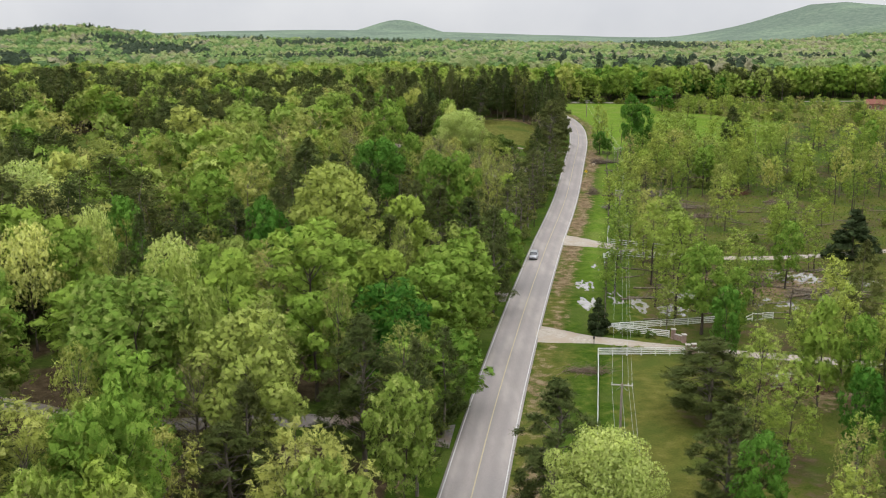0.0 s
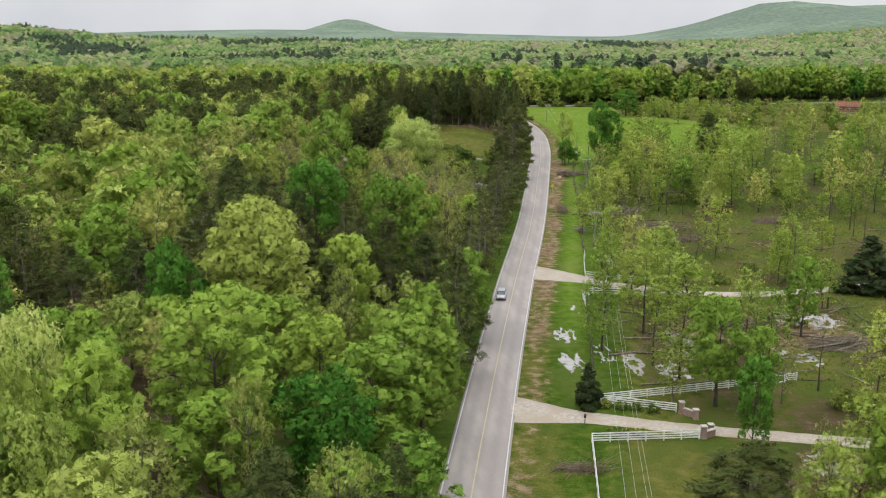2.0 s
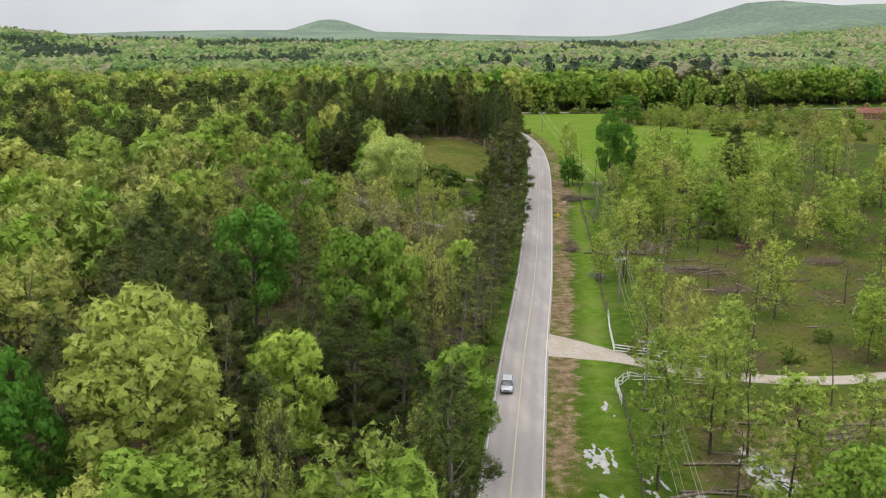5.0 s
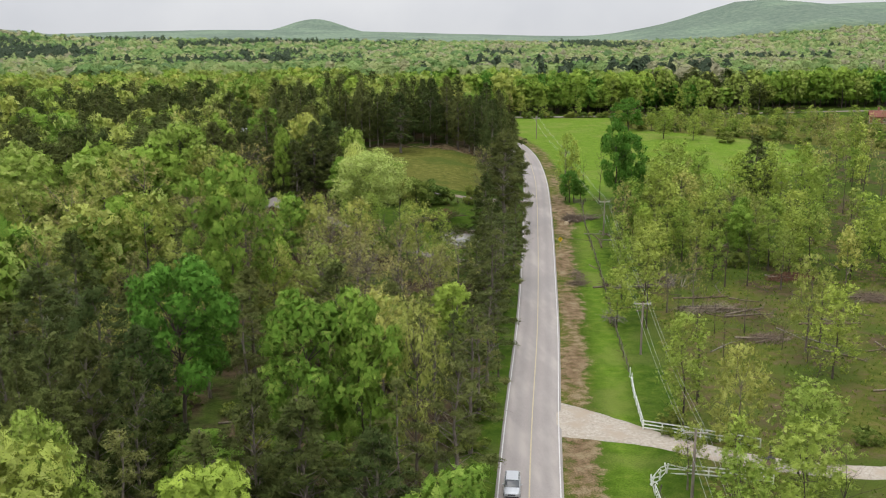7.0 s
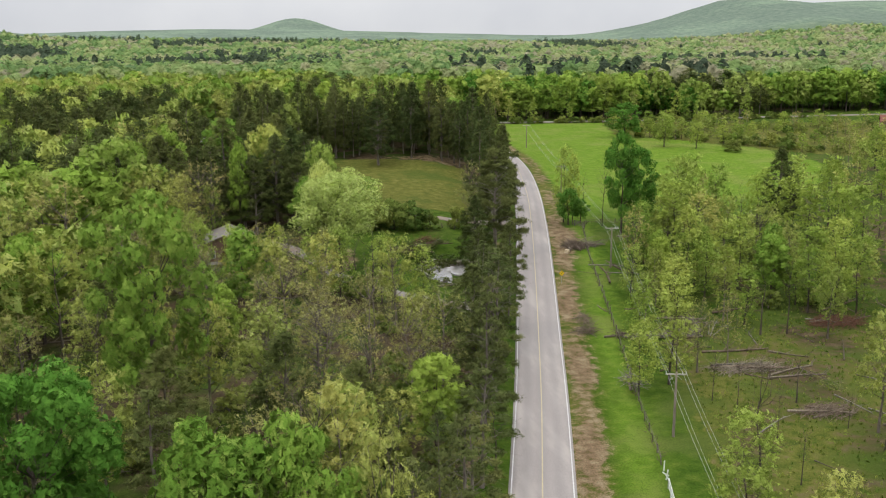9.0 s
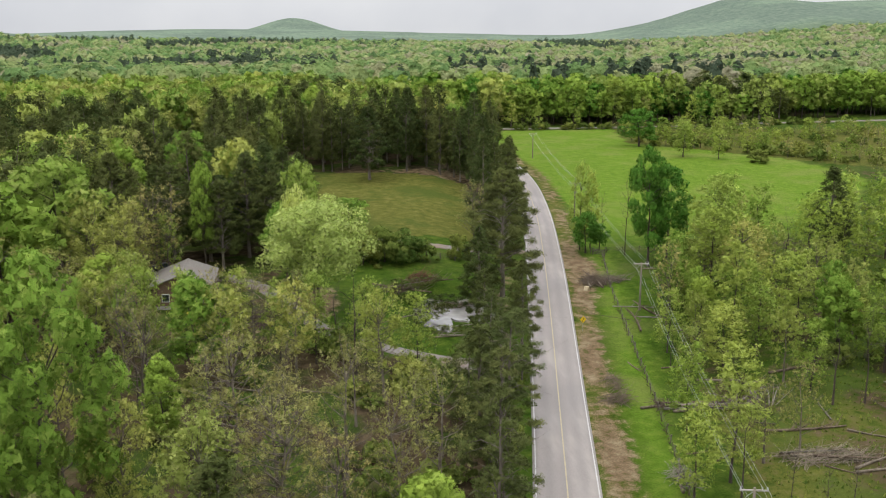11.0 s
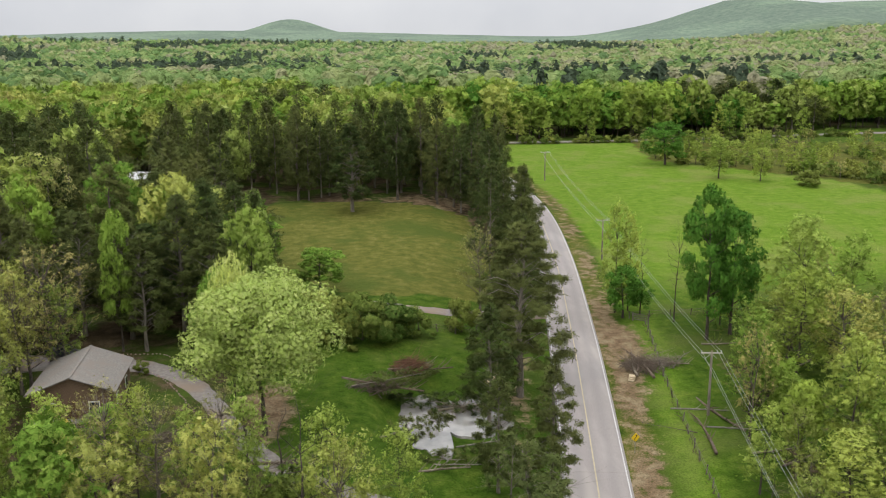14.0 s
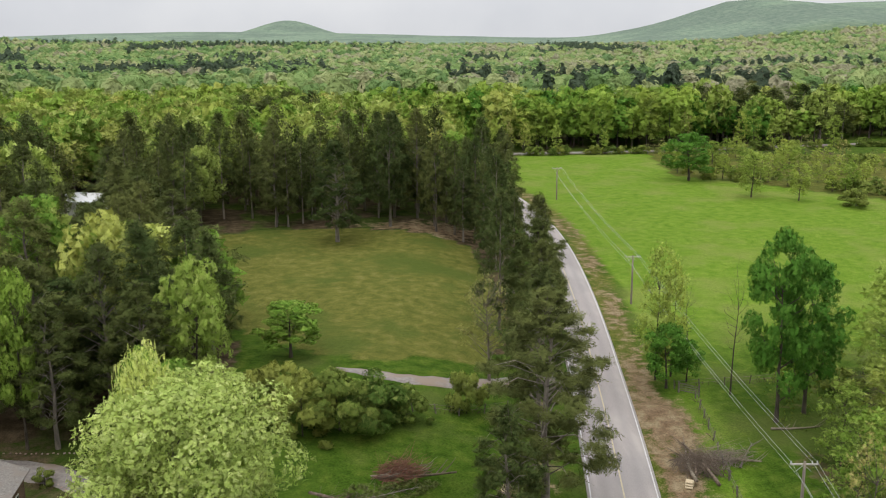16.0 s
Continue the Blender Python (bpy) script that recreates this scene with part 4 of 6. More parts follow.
def plant_woods():
    rng = random.Random(11)
    for gy in np.arange(62.0, 650.0, 5.6):
        for gx in np.arange(-300.0, 380.0, 5.6):
            x, y = gx + rng.uniform(-2.4, 2.4), gy + rng.uniform(-2.4, 2.4)
            luck, pick, size = rng.random(), rng.random(), rng.random()
            if not in_sight(x, y):
                continue
            s = x - float(road_x(y))
            if -4.9 < s < 13 or any(inside(x, y, c) for c in KEEP_CLEAR):
                continue
            if any(inside(x, y, c) for c in (HILL_FIELD, YARD, CABIN_YARD, CLEARING, MEADOW, LAWN, FAR_PASTURE, LEFT_MEADOW)):
                continue
            detail = 1 if y < 360 and -72 < s < 60 and -0.47 * y - 4 < x else 2
            near = detail == 1
            patch = noise.noise(Vector((x * 0.018, y * 0.018, 0.3)))
            fine = noise.noise(Vector((x * 0.05, y * 0.05, 7.3)))
            deep = y > 520
            grove = (y > 438 and -30 < x < 75 and y < 474) or (-15 < s < 0 and 350 < y < 470)
            band = (412 + 0.05 * x < y < 476 and x < -36) or (345 < y < 425 and -36 < x < -9) or (348 < y < 378 and x < 3)
            if s < 0:
                if y > 648 or (340 < y < 385 and x > 2):
                    continue
                if y > 495 and s > -9 or near_taken(x, y, 1.6):
                    continue
                if s > -7.6 and y > 345:
                    continue
                if grove:
                    if luck < 0.72:
                        tree("pine", x, y, 17 + 7 * size, 2.8 + 1.3 * size, 1 if y < 450 or (y < 462 and x > -20) else 2, "pines along the road")
                elif band:
                    if luck < (0.86 if x < -36 else 0.72):
                        tree("pine" if pick < (0.80 if x < -36 else 0.66) else "maple" if pick < 0.8 else "oak", x, y, 16 + 6 * size, 3.6 + 1.5 * size, 1 if x > -40 and y < 428 else 2, "pines behind the cabin")
                elif s > -13 and 185 < y < 350 and pick < 0.62:
                    if luck < 0.20:
                        tree("loose_pine", x, y, 10 + 9 * size, 2.4 + 1.3 * size, detail, "roadside pines")
                elif near:
                    if 168 < y < 240 and x < -7:
                        if luck < 0.52:
                            tree("pine" if pick < 0.40 else "loose_pine" if pick < 0.80 else "bud" if pick < 0.88 else "ash", x, y, 10 + 7 * size, 2.8 + 1.6 * size, detail, "roadside woods")
                    elif y > 186:
                        kind = "bud" if pick < 0.34 else "ash" if pick < 0.62 else "oak" if pick < 0.68 else "maple" if pick < 0.74 else "pine" if pick < 0.87 else "snag"
                        if luck < (0.36 if y < 240 else 0.20 if 246 < y < 290 and -24 < x < 4 else 0.46 if y < 300 and x > -32 else 0.58):
                            tree(kind, x, y, 10 + 7 * size, 2.9 + 1.6 * size, detail, "roadside woods")
                    elif luck < 0.50:
                        dark = fine > 0.18
                        kind = ("pine" if pick < 0.5 else "maple") if dark else "oak" if pick < 0.28 else "maple" if pick < 0.66 else "ash" if pick < 0.84 else "gum" if pick < 0.92 else "bud"
                        tree(kind, x, y, 11 + 9 * size, (2.2 if kind == "pine" else 2.9) + 2.6 * ((luck * 13.7) % 1.0), detail, "roadside woods")
                elif luck < (0.5 if deep else 0.66):
                    kind = "pine" if patch > (0.10 if x < -70 else 0.24) else "oak" if pick < 0.40 else "maple" if pick < 0.66 else "ash" if pick < 0.90 else "bud"
                    tree(kind, x, y, 13 + 8 * size, 4.4 + 2.2 * size, 2)
            else:
                if near_taken(x, y, 0.6):
                    continue
                if y > 585:
                    if luck < 0.6:
                        tree("pine" if patch > 0.3 else "maple" if pick < 0.52 else "oak" if pick < 0.80 else "thin" if pick < 0.9 else "gum", x, y, 13 + 9 * size, 4.6 + 2 * size, 2)
                elif y > 366 and inside(x, y, SCRUB):
                    if luck < 0.5:
                        kind = "thin" if pick < 0.35 else "bud" if pick < 0.6 else "shrub"
                        tree(kind, x, y, 1.5 + 2 * size if kind == "shrub" else 3.5 + 4.5 * size, 1.4 + 1.1 * size, 2)
                elif y > 366:
                    if luck < (0.22 if fine > -0.1 else 0.10):
                        tree("thin" if pick < 0.6 else "bud" if pick < 0.8 else "ash", x, y, 8 + 8 * size, 1.8 + 1.4 * size, 2)
                elif s < 17:
                    if luck < 0.05 and y < 330:
                        tree("thin", x, y, 7 + 6 * size, 1.8 + size, detail, "storm-thinned woods")
                elif y < 150:
                    if luck < 0.56:
                        tree("thin" if pick < 0.26 else "maple" if pick < 0.48 else "gum" if pick < 0.62 else "pine" if pick < 0.78 else "bud" if pick < 0.9 else "snag", x, y, 9 + 8 * size, 1.8 + 1.3 * size, detail, "storm-thinned woods")
                elif luck < (0.44 if fine > 0.05 else 0.22) * (0.5 if 160 < y < 205 else 0.55 if 228 < y < 282 and s < 62 else 1.6 if y > 290 else 1):
                    low = 0.84 <= pick < 0.93
                    torn = 228 < y < 290
                    tree("thin" if pick < (0.40 if torn else 0.52) else "ash" if pick < (0.50 if torn else 0.66) else "maple" if pick < (0.50 if torn else 0.74) else "snag" if pick < 0.84 else "shrub" if low else "bud", x, y, 1.6 + 1.8 * size if low else 7 + 11 * size, 1.6 + 1.2 * size if low else 1.9 + 1.8 * size, detail, "storm-thinned woods")


plant_woods()


def plant_rows():
    """The stream's hedge across the meadow, low growth under the roadside woods, and shrubs along the woods' edge."""
    rng = random.Random(5)
    line = [(118, 524), (128, 510), (142, 500), (157, 482), (175, 465), (200, 448)]
    for (ax, ay), (bx, by) in zip(line, line[1:]):
        n = int(math.hypot(bx - ax, by - ay) / 3.2)
        for k in range(n):
            x, y = ax + (bx - ax) * k / n + rng.uniform(-2.5, 2.5), ay + (by - ay) * k / n + rng.uniform(-2.5, 2.5)
            pick, size = rng.random(), rng.random()
            kind = "shrub" if pick < 0.62 else "thin" if pick < 0.8 else "bud" if pick < 0.9 else "maple"
            tree(kind, x, y, 2.0 + 2 * size if kind == "shrub" else 4 + 5 * size, 1.6 + 1.2 * size, 2)
    for k in range(60):
        x = 72 + 2.6 * k + rng.uniform(-1, 1)
        if rng.random() < 0.72:
            tree("shrub", x, 572.5 + (0.08 * (x - 129) if x > 129 else 0) + rng.uniform(-1.2, 1.0), 1.4 + 2.2 * rng.random(), 1.6 + 1.4 * rng.random(), 2)
    for _ in range(230):
        y = rng.uniform(110, 345)
        s = -6.5 - 45 * rng.random() ** 1.4
        x = float(road_x(y)) + s
        size = rng.random()
        if any(inside(x, y, c) for c in (YARD, CABIN_YARD)) or any(inside(x, y, c) for c in KEEP_CLEAR) or near_taken(x, y, -1):
            continue
        tree("shrub", x, y, 1.5 + 2.5 * size, 1.6 + 1.3 * size, 1, "undergrowth")
    for x, y in ((28.5, 153), (30.5, 152.4), (32.5, 151.8), (34.5, 151), (27, 143.3), (29, 143.2), (31.2, 143.2), (42, 220), (44.3, 218.8), (46.6, 217.6), (48.8, 216.6), (50.4, 215.7)):
        tree("shrub", x, y, 1.0 + 0.3 * rng.random(), 0.8 + 0.2 * rng.random(), 1, "shrubs along the fence")


plant_rows()


def road_pines():
    """Ragged pines close along the road, their limbs reaching over the lane."""
    rng = random.Random(19)
    y = 203.0
    while y < 306:
        s = -rng.uniform(6.6, 8.4)
        x, size = float(road_x(y)) + s, rng.random()
        if not near_taken(x, y, -1.0):
            tree("loose_pine", x, y, 12 + 6 * size, 3.8 + 1.4 * rng.random(), 0, "roadside pines")
        y += rng.uniform(9.0, 19.0)


road_pines()
for kind, x, y, h, r, turn in (("pine", 35, 329, 15, 2.6, 168), ("pine", 35, 317, 14, 2.4, 186), ("pine", 19, 318.5, 9, 2.6, 20), ("pine", 16, 331, 11, 2.0, 8)):
    fallen_tree(kind, x, y, h, r, turn, 5, "fallen pine lying across the pond, needles still green")
rng_fall = random.Random(8)
for _ in range(26):
    fallen_tree("snag" if rng_fall.random() < 0.7 else "bud", rng_fall.uniform(56, 118), rng_fall.uniform(228, 350), rng_fall.uniform(7, 13), rng_fall.uniform(1.4, 2.6), rng_fall.uniform(0, 360))
for _ in range(8):
    fallen_tree("snag", rng_fall.uniform(48, 84), rng_fall.uniform(168, 196), rng_fall.uniform(7, 12), rng_fall.uniform(1.2, 2.2), rng_fall.uniform(0, 360), label="storm-felled bare tree in muddy ground")
for _ in range(14):
    y = rng_fall.uniform(190, 300)
    fallen_tree("snag", float(road_x(y)) - rng_fall.uniform(12, 45), y, rng_fall.uniform(8, 14), rng_fall.uniform(1.2, 2.2), rng_fall.uniform(0, 360), label="fallen bare tree on the woodland floor")
join_far_trees()


def in_view(p, rise):
    """Leaves out the crowns that lie well behind a nearer ridge."""
    seen = np.zeros(len(p), bool)
    top = land(p[:, 0], p[:, 1]) + rise * 1.2
    for ex, ey in ((0.0, 0.0), (19.0, 249.0)):
        dist = np.hypot(p[:, 0] - ex, p[:, 1] - ey)
        most = np.full(len(p), -1.0)
        for f in np.linspace(0.3, 0.985, 50):
            z = land(ex + (p[:, 0] - ex) * f, ey + (p[:, 1] - ey) * f) + rise * 0.6
            most = np.maximum(most, (z - 50) / (dist * f))
        seen |= (top - 50) / dist > most
    return seen


def far_woods(name, label, y0, y1, spacing, sides, bands, radius, rise, seed, reach, material, loose=0, loose_size=2.0, where=None):
    """Woods too far to count: lumpy crowns, each with a tone of its own, with loose sprays round them, joined in one mesh."""
    rng = np.random.default_rng(seed)
    pts, y = [], y0
    while y < y1:
        lo, hi = (-reach, reach) if where else (max(-0.5 * y - 60, -reach), min(0.64 * y, reach))
        n = int((hi - lo) / spacing)
        pts.append(np.stack([np.linspace(lo, hi, n) + rng.uniform(-0.45, 0.45, n) * spacing, y + rng.uniform(-0.45, 0.45, n) * spacing], -1))
        y += spacing
    p = np.concatenate(pts)
    s = p[:, 0] - road_x(p[:, 1])
    clear = inside(p[:, 0], p[:, 1], FAR_PASTURE) | inside(p[:, 0], p[:, 1], MEADOW) | ((np.abs(s) < 9) & (p[:, 1] < 720)) | ((s > 0) & (p[:, 1] < 640))
    if where:
        clear = ~where(p[:, 0], p[:, 1])
    p = p[~clear]
    if y0 > 900:
        p = p[in_view(p, rise)]
    n = len(p)
    tall, wide = rise * rng.uniform(0.72, 1.2, n), radius * rng.uniform(0.7, 1.3, n)
    base = land(p[:, 0], p[:, 1])
    dark = np.array([noise.noise(Vector((a * 0.006, b * 0.0035, 2.0))) + 0.5 * noise.noise(Vector((a * 0.03, b * 0.02, 5.0))) for a, b in p])
    dark = dark - 0.00030 * p[:, 0]
    pine = dark + rng.normal(scale=0.12, size=n) > (0.34 if y0 < 900 else 0.40)
    drift = np.array([noise.noise(Vector((a * 0.02, b * 0.012, 9.0))) for a, b in p])
    # tones rise towards +x, putting the paleness of mist there into the colour
    tone = np.where(pine, 0.05 + 0.12 * rng.random(n), np.clip(0.34 + 0.50 * rng.random(n) + 0.80 * drift + 0.16 * np.clip(p[:, 0] / 350, 0, 1), 0.27, 1))
    tall, wide = np.where(pine, tall * 1.12, tall), np.where(pine, wide * 0.72, wide)
    half = tall * np.where(pine, 0.5, 0.40)
    rings = np.linspace(0.0, 1.95, bands + 2)[1:]
    ring_v = []
    top = np.stack([p[:, 0], p[:, 1], base + tall + half * rng.uniform(-0.1, 0.15, n)], -1)[:, None]
    for k, polar in enumerate(rings):
        a = (np.arange(sides) + 0.5 * k) * 6.2832 / sides + rng.normal(scale=0.18, size=(n, sides))
        lump = rng.uniform(0.74, 1.22, (n, sides))
        ring_v.append(np.stack([p[:, 0:1] + wide[:, None] * lump * math.sin(polar) * np.cos(a), p[:, 1:2] + wide[:, None] * lump * math.sin(polar) * np.sin(a),
                                (base + tall - half)[:, None] + half[:, None] * lump * math.cos(polar)], -1))
    v = np.concatenate([top] + ring_v, 1)
    per = v.shape[1]
    j = np.arange(sides)
    f = [np.stack([0 * j, 1 + j, 1 + (j + 1) % sides], -1)]
    for k in range(bands):
        a, b = 1 + k * sides, 1 + (k + 1) * sides
        f += [np.stack([a + j, b + j, b + (j + 1) % sides], -1), np.stack([a + j, b + (j + 1) % sides, a + (j + 1) % sides], -1)]
    f = np.concatenate(f)
    faces = (np.arange(n)[:, None, None] * per + f).reshape(-1, 3)
    verts, tones = v.reshape(-1, 3), np.repeat(tone, per)
    mids = np.stack([p[:, 0], p[:, 1], base + tall - 1.25 * half], -1)
    facing = (v - mids[:, None]).reshape(-1, 3)
    facing[:, 2] += np.repeat(wide, per) * 0.35
    if loose:
        own = np.repeat(np.arange(n), loose)
        d = rng.normal(size=(len(own), 3))
        d[:, 2] = np.abs(d[:, 2])
        d /= np.linalg.norm(d, axis=1)[:, None]
        q = np.stack([p[own, 0] + d[:, 0] * wide[own] * 1.1, p[own, 1] + d[:, 1] * wide[own] * 1.1, (base + tall - half)[own] + d[:, 2] * half[own] * 1.12], -1)
        u = np.cross(d, rng.normal(size=d.shape))
        u /= np.linalg.norm(u, axis=1)[:, None] + 1e-9
        w = np.cross(d, u)
        k = loose_size * (0.6 + 0.8 * rng.random(len(own)))[:, None]
        tri = np.stack([q + u * k * 0.6, q - u * k * 0.4 + w * k * 0.5, q - u * k * 0.4 - w * k * 0.5], 1).reshape(-1, 3)
        faces = np.concatenate([faces, np.arange(len(tri)).reshape(-1, 3) + len(verts)])
        verts, tones = np.concatenate([verts, tri]), np.concatenate([tones, np.repeat(tone[own], 3)])
        lean = d + rng.normal(scale=0.25, size=d.shape)
        facing = np.concatenate([facing, np.repeat(lean, 3, axis=0)])
    me = mesh_of(name, verts, faces, material, True)
    me.normals_split_custom_set_from_vertices((facing / (np.linalg.norm(facing, axis=1)[:, None] + 1e-9)).tolist())
    add_attribute(me, "tone", tones)
    return tagged(new(name, me), label, "woods", kind="stuff")


def far_leaf_material(name, stops, relief, cut, strength=0.85):
    n = Nodes(name, roughness=0.7, specular=0.05)
    col = n.ramp(n.attribute("tone"), *stops)
    leaf, wide = n.noise(0.9, 5, 0.75), n.noise(0.22, 3, 0.6)
    col = n.mix(strength, col, n.ramp(leaf, (0.34, (0.55, 0.60, 0.52)), (0.52, (0.97, 0.97, 0.97)), (0.68, (1.25, 1.22, 1.2))), "MULTIPLY")
    col = n.mix(1.0, col, n.ramp(n.island(), (0.0, (0.84, 0.86, 0.84)), (1.0, (1.14, 1.12, 1.12))), "MULTIPLY")
    n.bump(n.sums("ADD", leaf, n.sums("MULTIPLY", wide, 1.5)), 0.7, relief)
    n.done(col)
    return leafy(n, col, 0.2, 1.3, cut)


# bluer than near leaves: distance haze is painted into these greens
M_FAR_HAZED = far_leaf_material("hazed_far_foliage", ((0.0, (0.055, 0.082, 0.052)), (0.2, (0.085, 0.115, 0.068)), (0.30, (0.140, 0.245, 0.080)), (0.55, (0.220, 0.325, 0.108)), (0.75, (0.305, 0.370, 0.142)), (0.9, (0.360, 0.375, 0.182)), (1.0, (0.325, 0.310, 0.195))), 0.9, 0.40, 0.7)
M_OUTER = far_leaf_material("outer_foliage", ((0.0, (0.055, 0.080, 0.030)), (0.2, (0.085, 0.110, 0.040)), (0.30, (0.135, 0.230, 0.040)), (0.55, (0.210, 0.310, 0.056)), (0.75, (0.290, 0.345, 0.080)), (1.0, (0.310, 0.300, 0.110))), 0.9, 0.40, 0.7)


def out_of_sight(x, y):
    """Where the woods go on beside and behind the way, clear of the road, its verges and the drives."""
    s = x - road_x(y)
    side = (x < -0.48 * y - 16) | (x > np.maximum(0.48 * y + 12, 21 + 0.62 * (y - 245) + 14)) | (y < 58)
    left_out = (s > -9) & (s < 34) | (s > 0) & (np.sin(x * 0.31 + y * 0.17) + np.sin(y * 0.23 - x * 0.11) < 0.4)
    for c in KEEP_CLEAR + [CLEARING, FAR_PASTURE, SCRUB, MEADOW]:
        left_out |= inside(x, y, c)
    return side & ~left_out


far_woods("mixed_woods", "dense mixed woods, light green with dark pine patches", 640, 980, 8.6, 7, 2, 5.4, 20, 3, 700, M_FAR_HAZED, 34, 2.3)
far_woods("outer_woods", "mixed woods on either side of the road", -140, 640, 8.6, 6, 2, 4.6, 16, 9, 330, M_OUTER, 12, 2.6, out_of_sight)
far_woods("distant_woods", "distant rolling mixed woods in spring green", 980, 2000, 11.6, 5, 1, 6.6, 19, 5, 1150, M_FAR_HAZED, 12, 3.2)


def weeds():
    """Rough weeds and saplings in the storm-torn ground."""
    rng = np.random.default_rng(77)
    x, y = rng.uniform(40, 135, 22000), rng.uniform(100, 366, 22000)
    s = x - road_x(y)
    keep = (s > 21) & (x < 0.5 * y + 15) & (y > 158)
    for c in KEEP_CLEAR:
        keep &= ~inside(x, y, c)
    x, y = x[keep], y[keep]
    n = len(x)
    p = np.stack([x, y, land(x, y)], -1)
    h = rng.uniform(0.15, 0.55, n)[:, None] * np.array([[0, 0, 1]])
    a = rng.uniform(0, 6.283, n)
    d = np.stack([np.cos(a), np.sin(a), 0 * a], -1) * rng.uniform(0.12, 0.32, n)[:, None]
    e = np.stack([-np.sin(a), np.cos(a), 0 * a], -1) * 0.14
    tri = np.concatenate([np.stack([p - d, p + d, p + h + e], 1), np.stack([p - e, p + e, p + h * 0.8 + d * 0.4], 1)])
    me = triangles("weeds", tri, M_WOODS["shrub"])
    add_attribute(me, "tone", np.tile(np.repeat(rng.random(n), 3), 2))
    tagged(new("weeds", me), "rough green weeds between the storm-thinned trees", "weeds", kind="stuff")


weeds()

# ---- things ----
def box(bm, x0, y0, z0, x1, y1, z1):
    m = Matrix.Translation(((x0 + x1) / 2, (y0 + y1) / 2, (z0 + z1) / 2)) @ Matrix.Diagonal((x1 - x0, y1 - y0, z1 - z0, 1))
    return bmesh.ops.create_cube(bm, size=1, matrix=m)["verts"]


def bm_mesh(name, bm, material, bevel=0.0, smooth=False):
    if bevel:
        bmesh.ops.bevel(bm, geom=bm.edges[:], offset=bevel, segments=1, affect="EDGES", profile=0.7)
    me = bpy.data.meshes.new(name)
    bm.to_mesh(me)
    bm.free()
    me.materials.append(material)
    if smooth:
        me.polygons.foreach_set("use_smooth", [True] * len(me.polygons))
    return me


def box_mesh(name, sx, sy, sz, material, bevel=0.01, low=True):
    bm = bmesh.new()
    box(bm, -sx / 2, -sy / 2, 0 if low else -sz / 2, sx / 2, sy / 2, sz if low else sz / 2)
    return bm_mesh(name, bm, material, bevel)


def thing(name, x, y, label, category, group="", turn=0.0, z=None):
    ob = tagged(new(name), label, category, group)
    ob.matrix_world = pose(x, y, float(land(x, y)) if z is None else z, 0, 0, turn)
    return ob


def put(name, me, parent, x=0, y=0, z=0, rx=0, ry=0, rz=0, label=""):
    ob = part(name, me, parent, label)
    ob.matrix_local = pose(x, y, z, rx, ry, rz)
    return ob


POST_MESH = box_mesh("post", 0.14, 0.14, 1.35, M_WHITE, 0.02)
RAILS = {}


def rail_mesh(length):
    key = round(length, 1)
    if key not in RAILS:
        RAILS[key] = box_mesh("rail", key, 0.05, 0.15, M_WHITE, 0.008, False)
    return RAILS[key]


def fence(points, rails, label, damage=(), seed=1):
    """A white board fence along a line; damage: numbers of the bays whose boards hang or are lost."""
    rng = random.Random(seed)
    x0, y0 = points[0]
    root = thing("fence", x0, y0, label, "fence", "white board fences")
    z0 = float(land(x0, y0))
    bay = 0
    for (ax, ay), (bx, by) in zip(points, points[1:]):
        n = max(1, round(math.hypot(bx - ax, by - ay) / 2.45))
        for k in range(n + 1):
            f = k / n
            x, y = ax + (bx - ax) * f, ay + (by - ay) * f
            z = float(land(x, y)) - z0
            hurt = bay in damage
            put("post", POST_MESH, root, x - x0, y - y0, z - 0.08, rng.uniform(-14, 14) if hurt else rng.uniform(-1.5, 1.5), rng.uniform(-14, 14) if hurt else rng.uniform(-1.5, 1.5), math.degrees(math.atan2(by - ay, bx - ax)))
            if k < n:
                ex, ey = ax + (bx - ax) * (k + 1) / n, ay + (by - ay) * (k + 1) / n
                ez = float(land(ex, ey)) - z0
                length = math.hypot(ex - x, ey - y)
                for r in range(rails):
                    if hurt and rng.random() < 0.35:
                        continue
                    h = 0.30 + 0.92 * r / (rails - 1)
                    tilt = rng.uniform(-16, 16) if hurt else math.degrees(math.atan2(-(ez - z), length)) + rng.uniform(-0.4, 0.4)
                    put("rail", rail_mesh(length + 0.1), root, (x + ex) / 2 - x0, (y + ey) / 2 - y0, (z + ez) / 2 + h - (0.25 * rng.random() if hurt else 0), 0, tilt, math.degrees(math.atan2(ey - y, ex - x)) + (rng.uniform(-15, 15) if hurt else 0))
                bay += 1
    return root


fence([(38.0, 142.2), (24.4, 141.9), (22.2, 128.0), (19.4, 111.0), (16.4, 92.0), (14.5, 80.0)], 4, "white four-board fence round a mown lawn", (), 1)
fence([(37.6, 150.8), (27.6, 154.6), (52.5, 159.9), (58.5, 161.4)], 4, "white four-board fence beside the gravel drive", (13, 14, 15), 2)
fence([(52.0, 215.4), (39.4, 222.0), (41.2, 232.5), (43.0, 241.0)], 3, "white board fence with a snapped end bay", (0, 12, 13), 3)
fence([(49.6, 206.2), (38.6, 209.8), (36.0, 207.0), (35.2, 200.5)], 3, "storm-broken white board fence with hanging boards", (4, 5, 6, 7), 4)

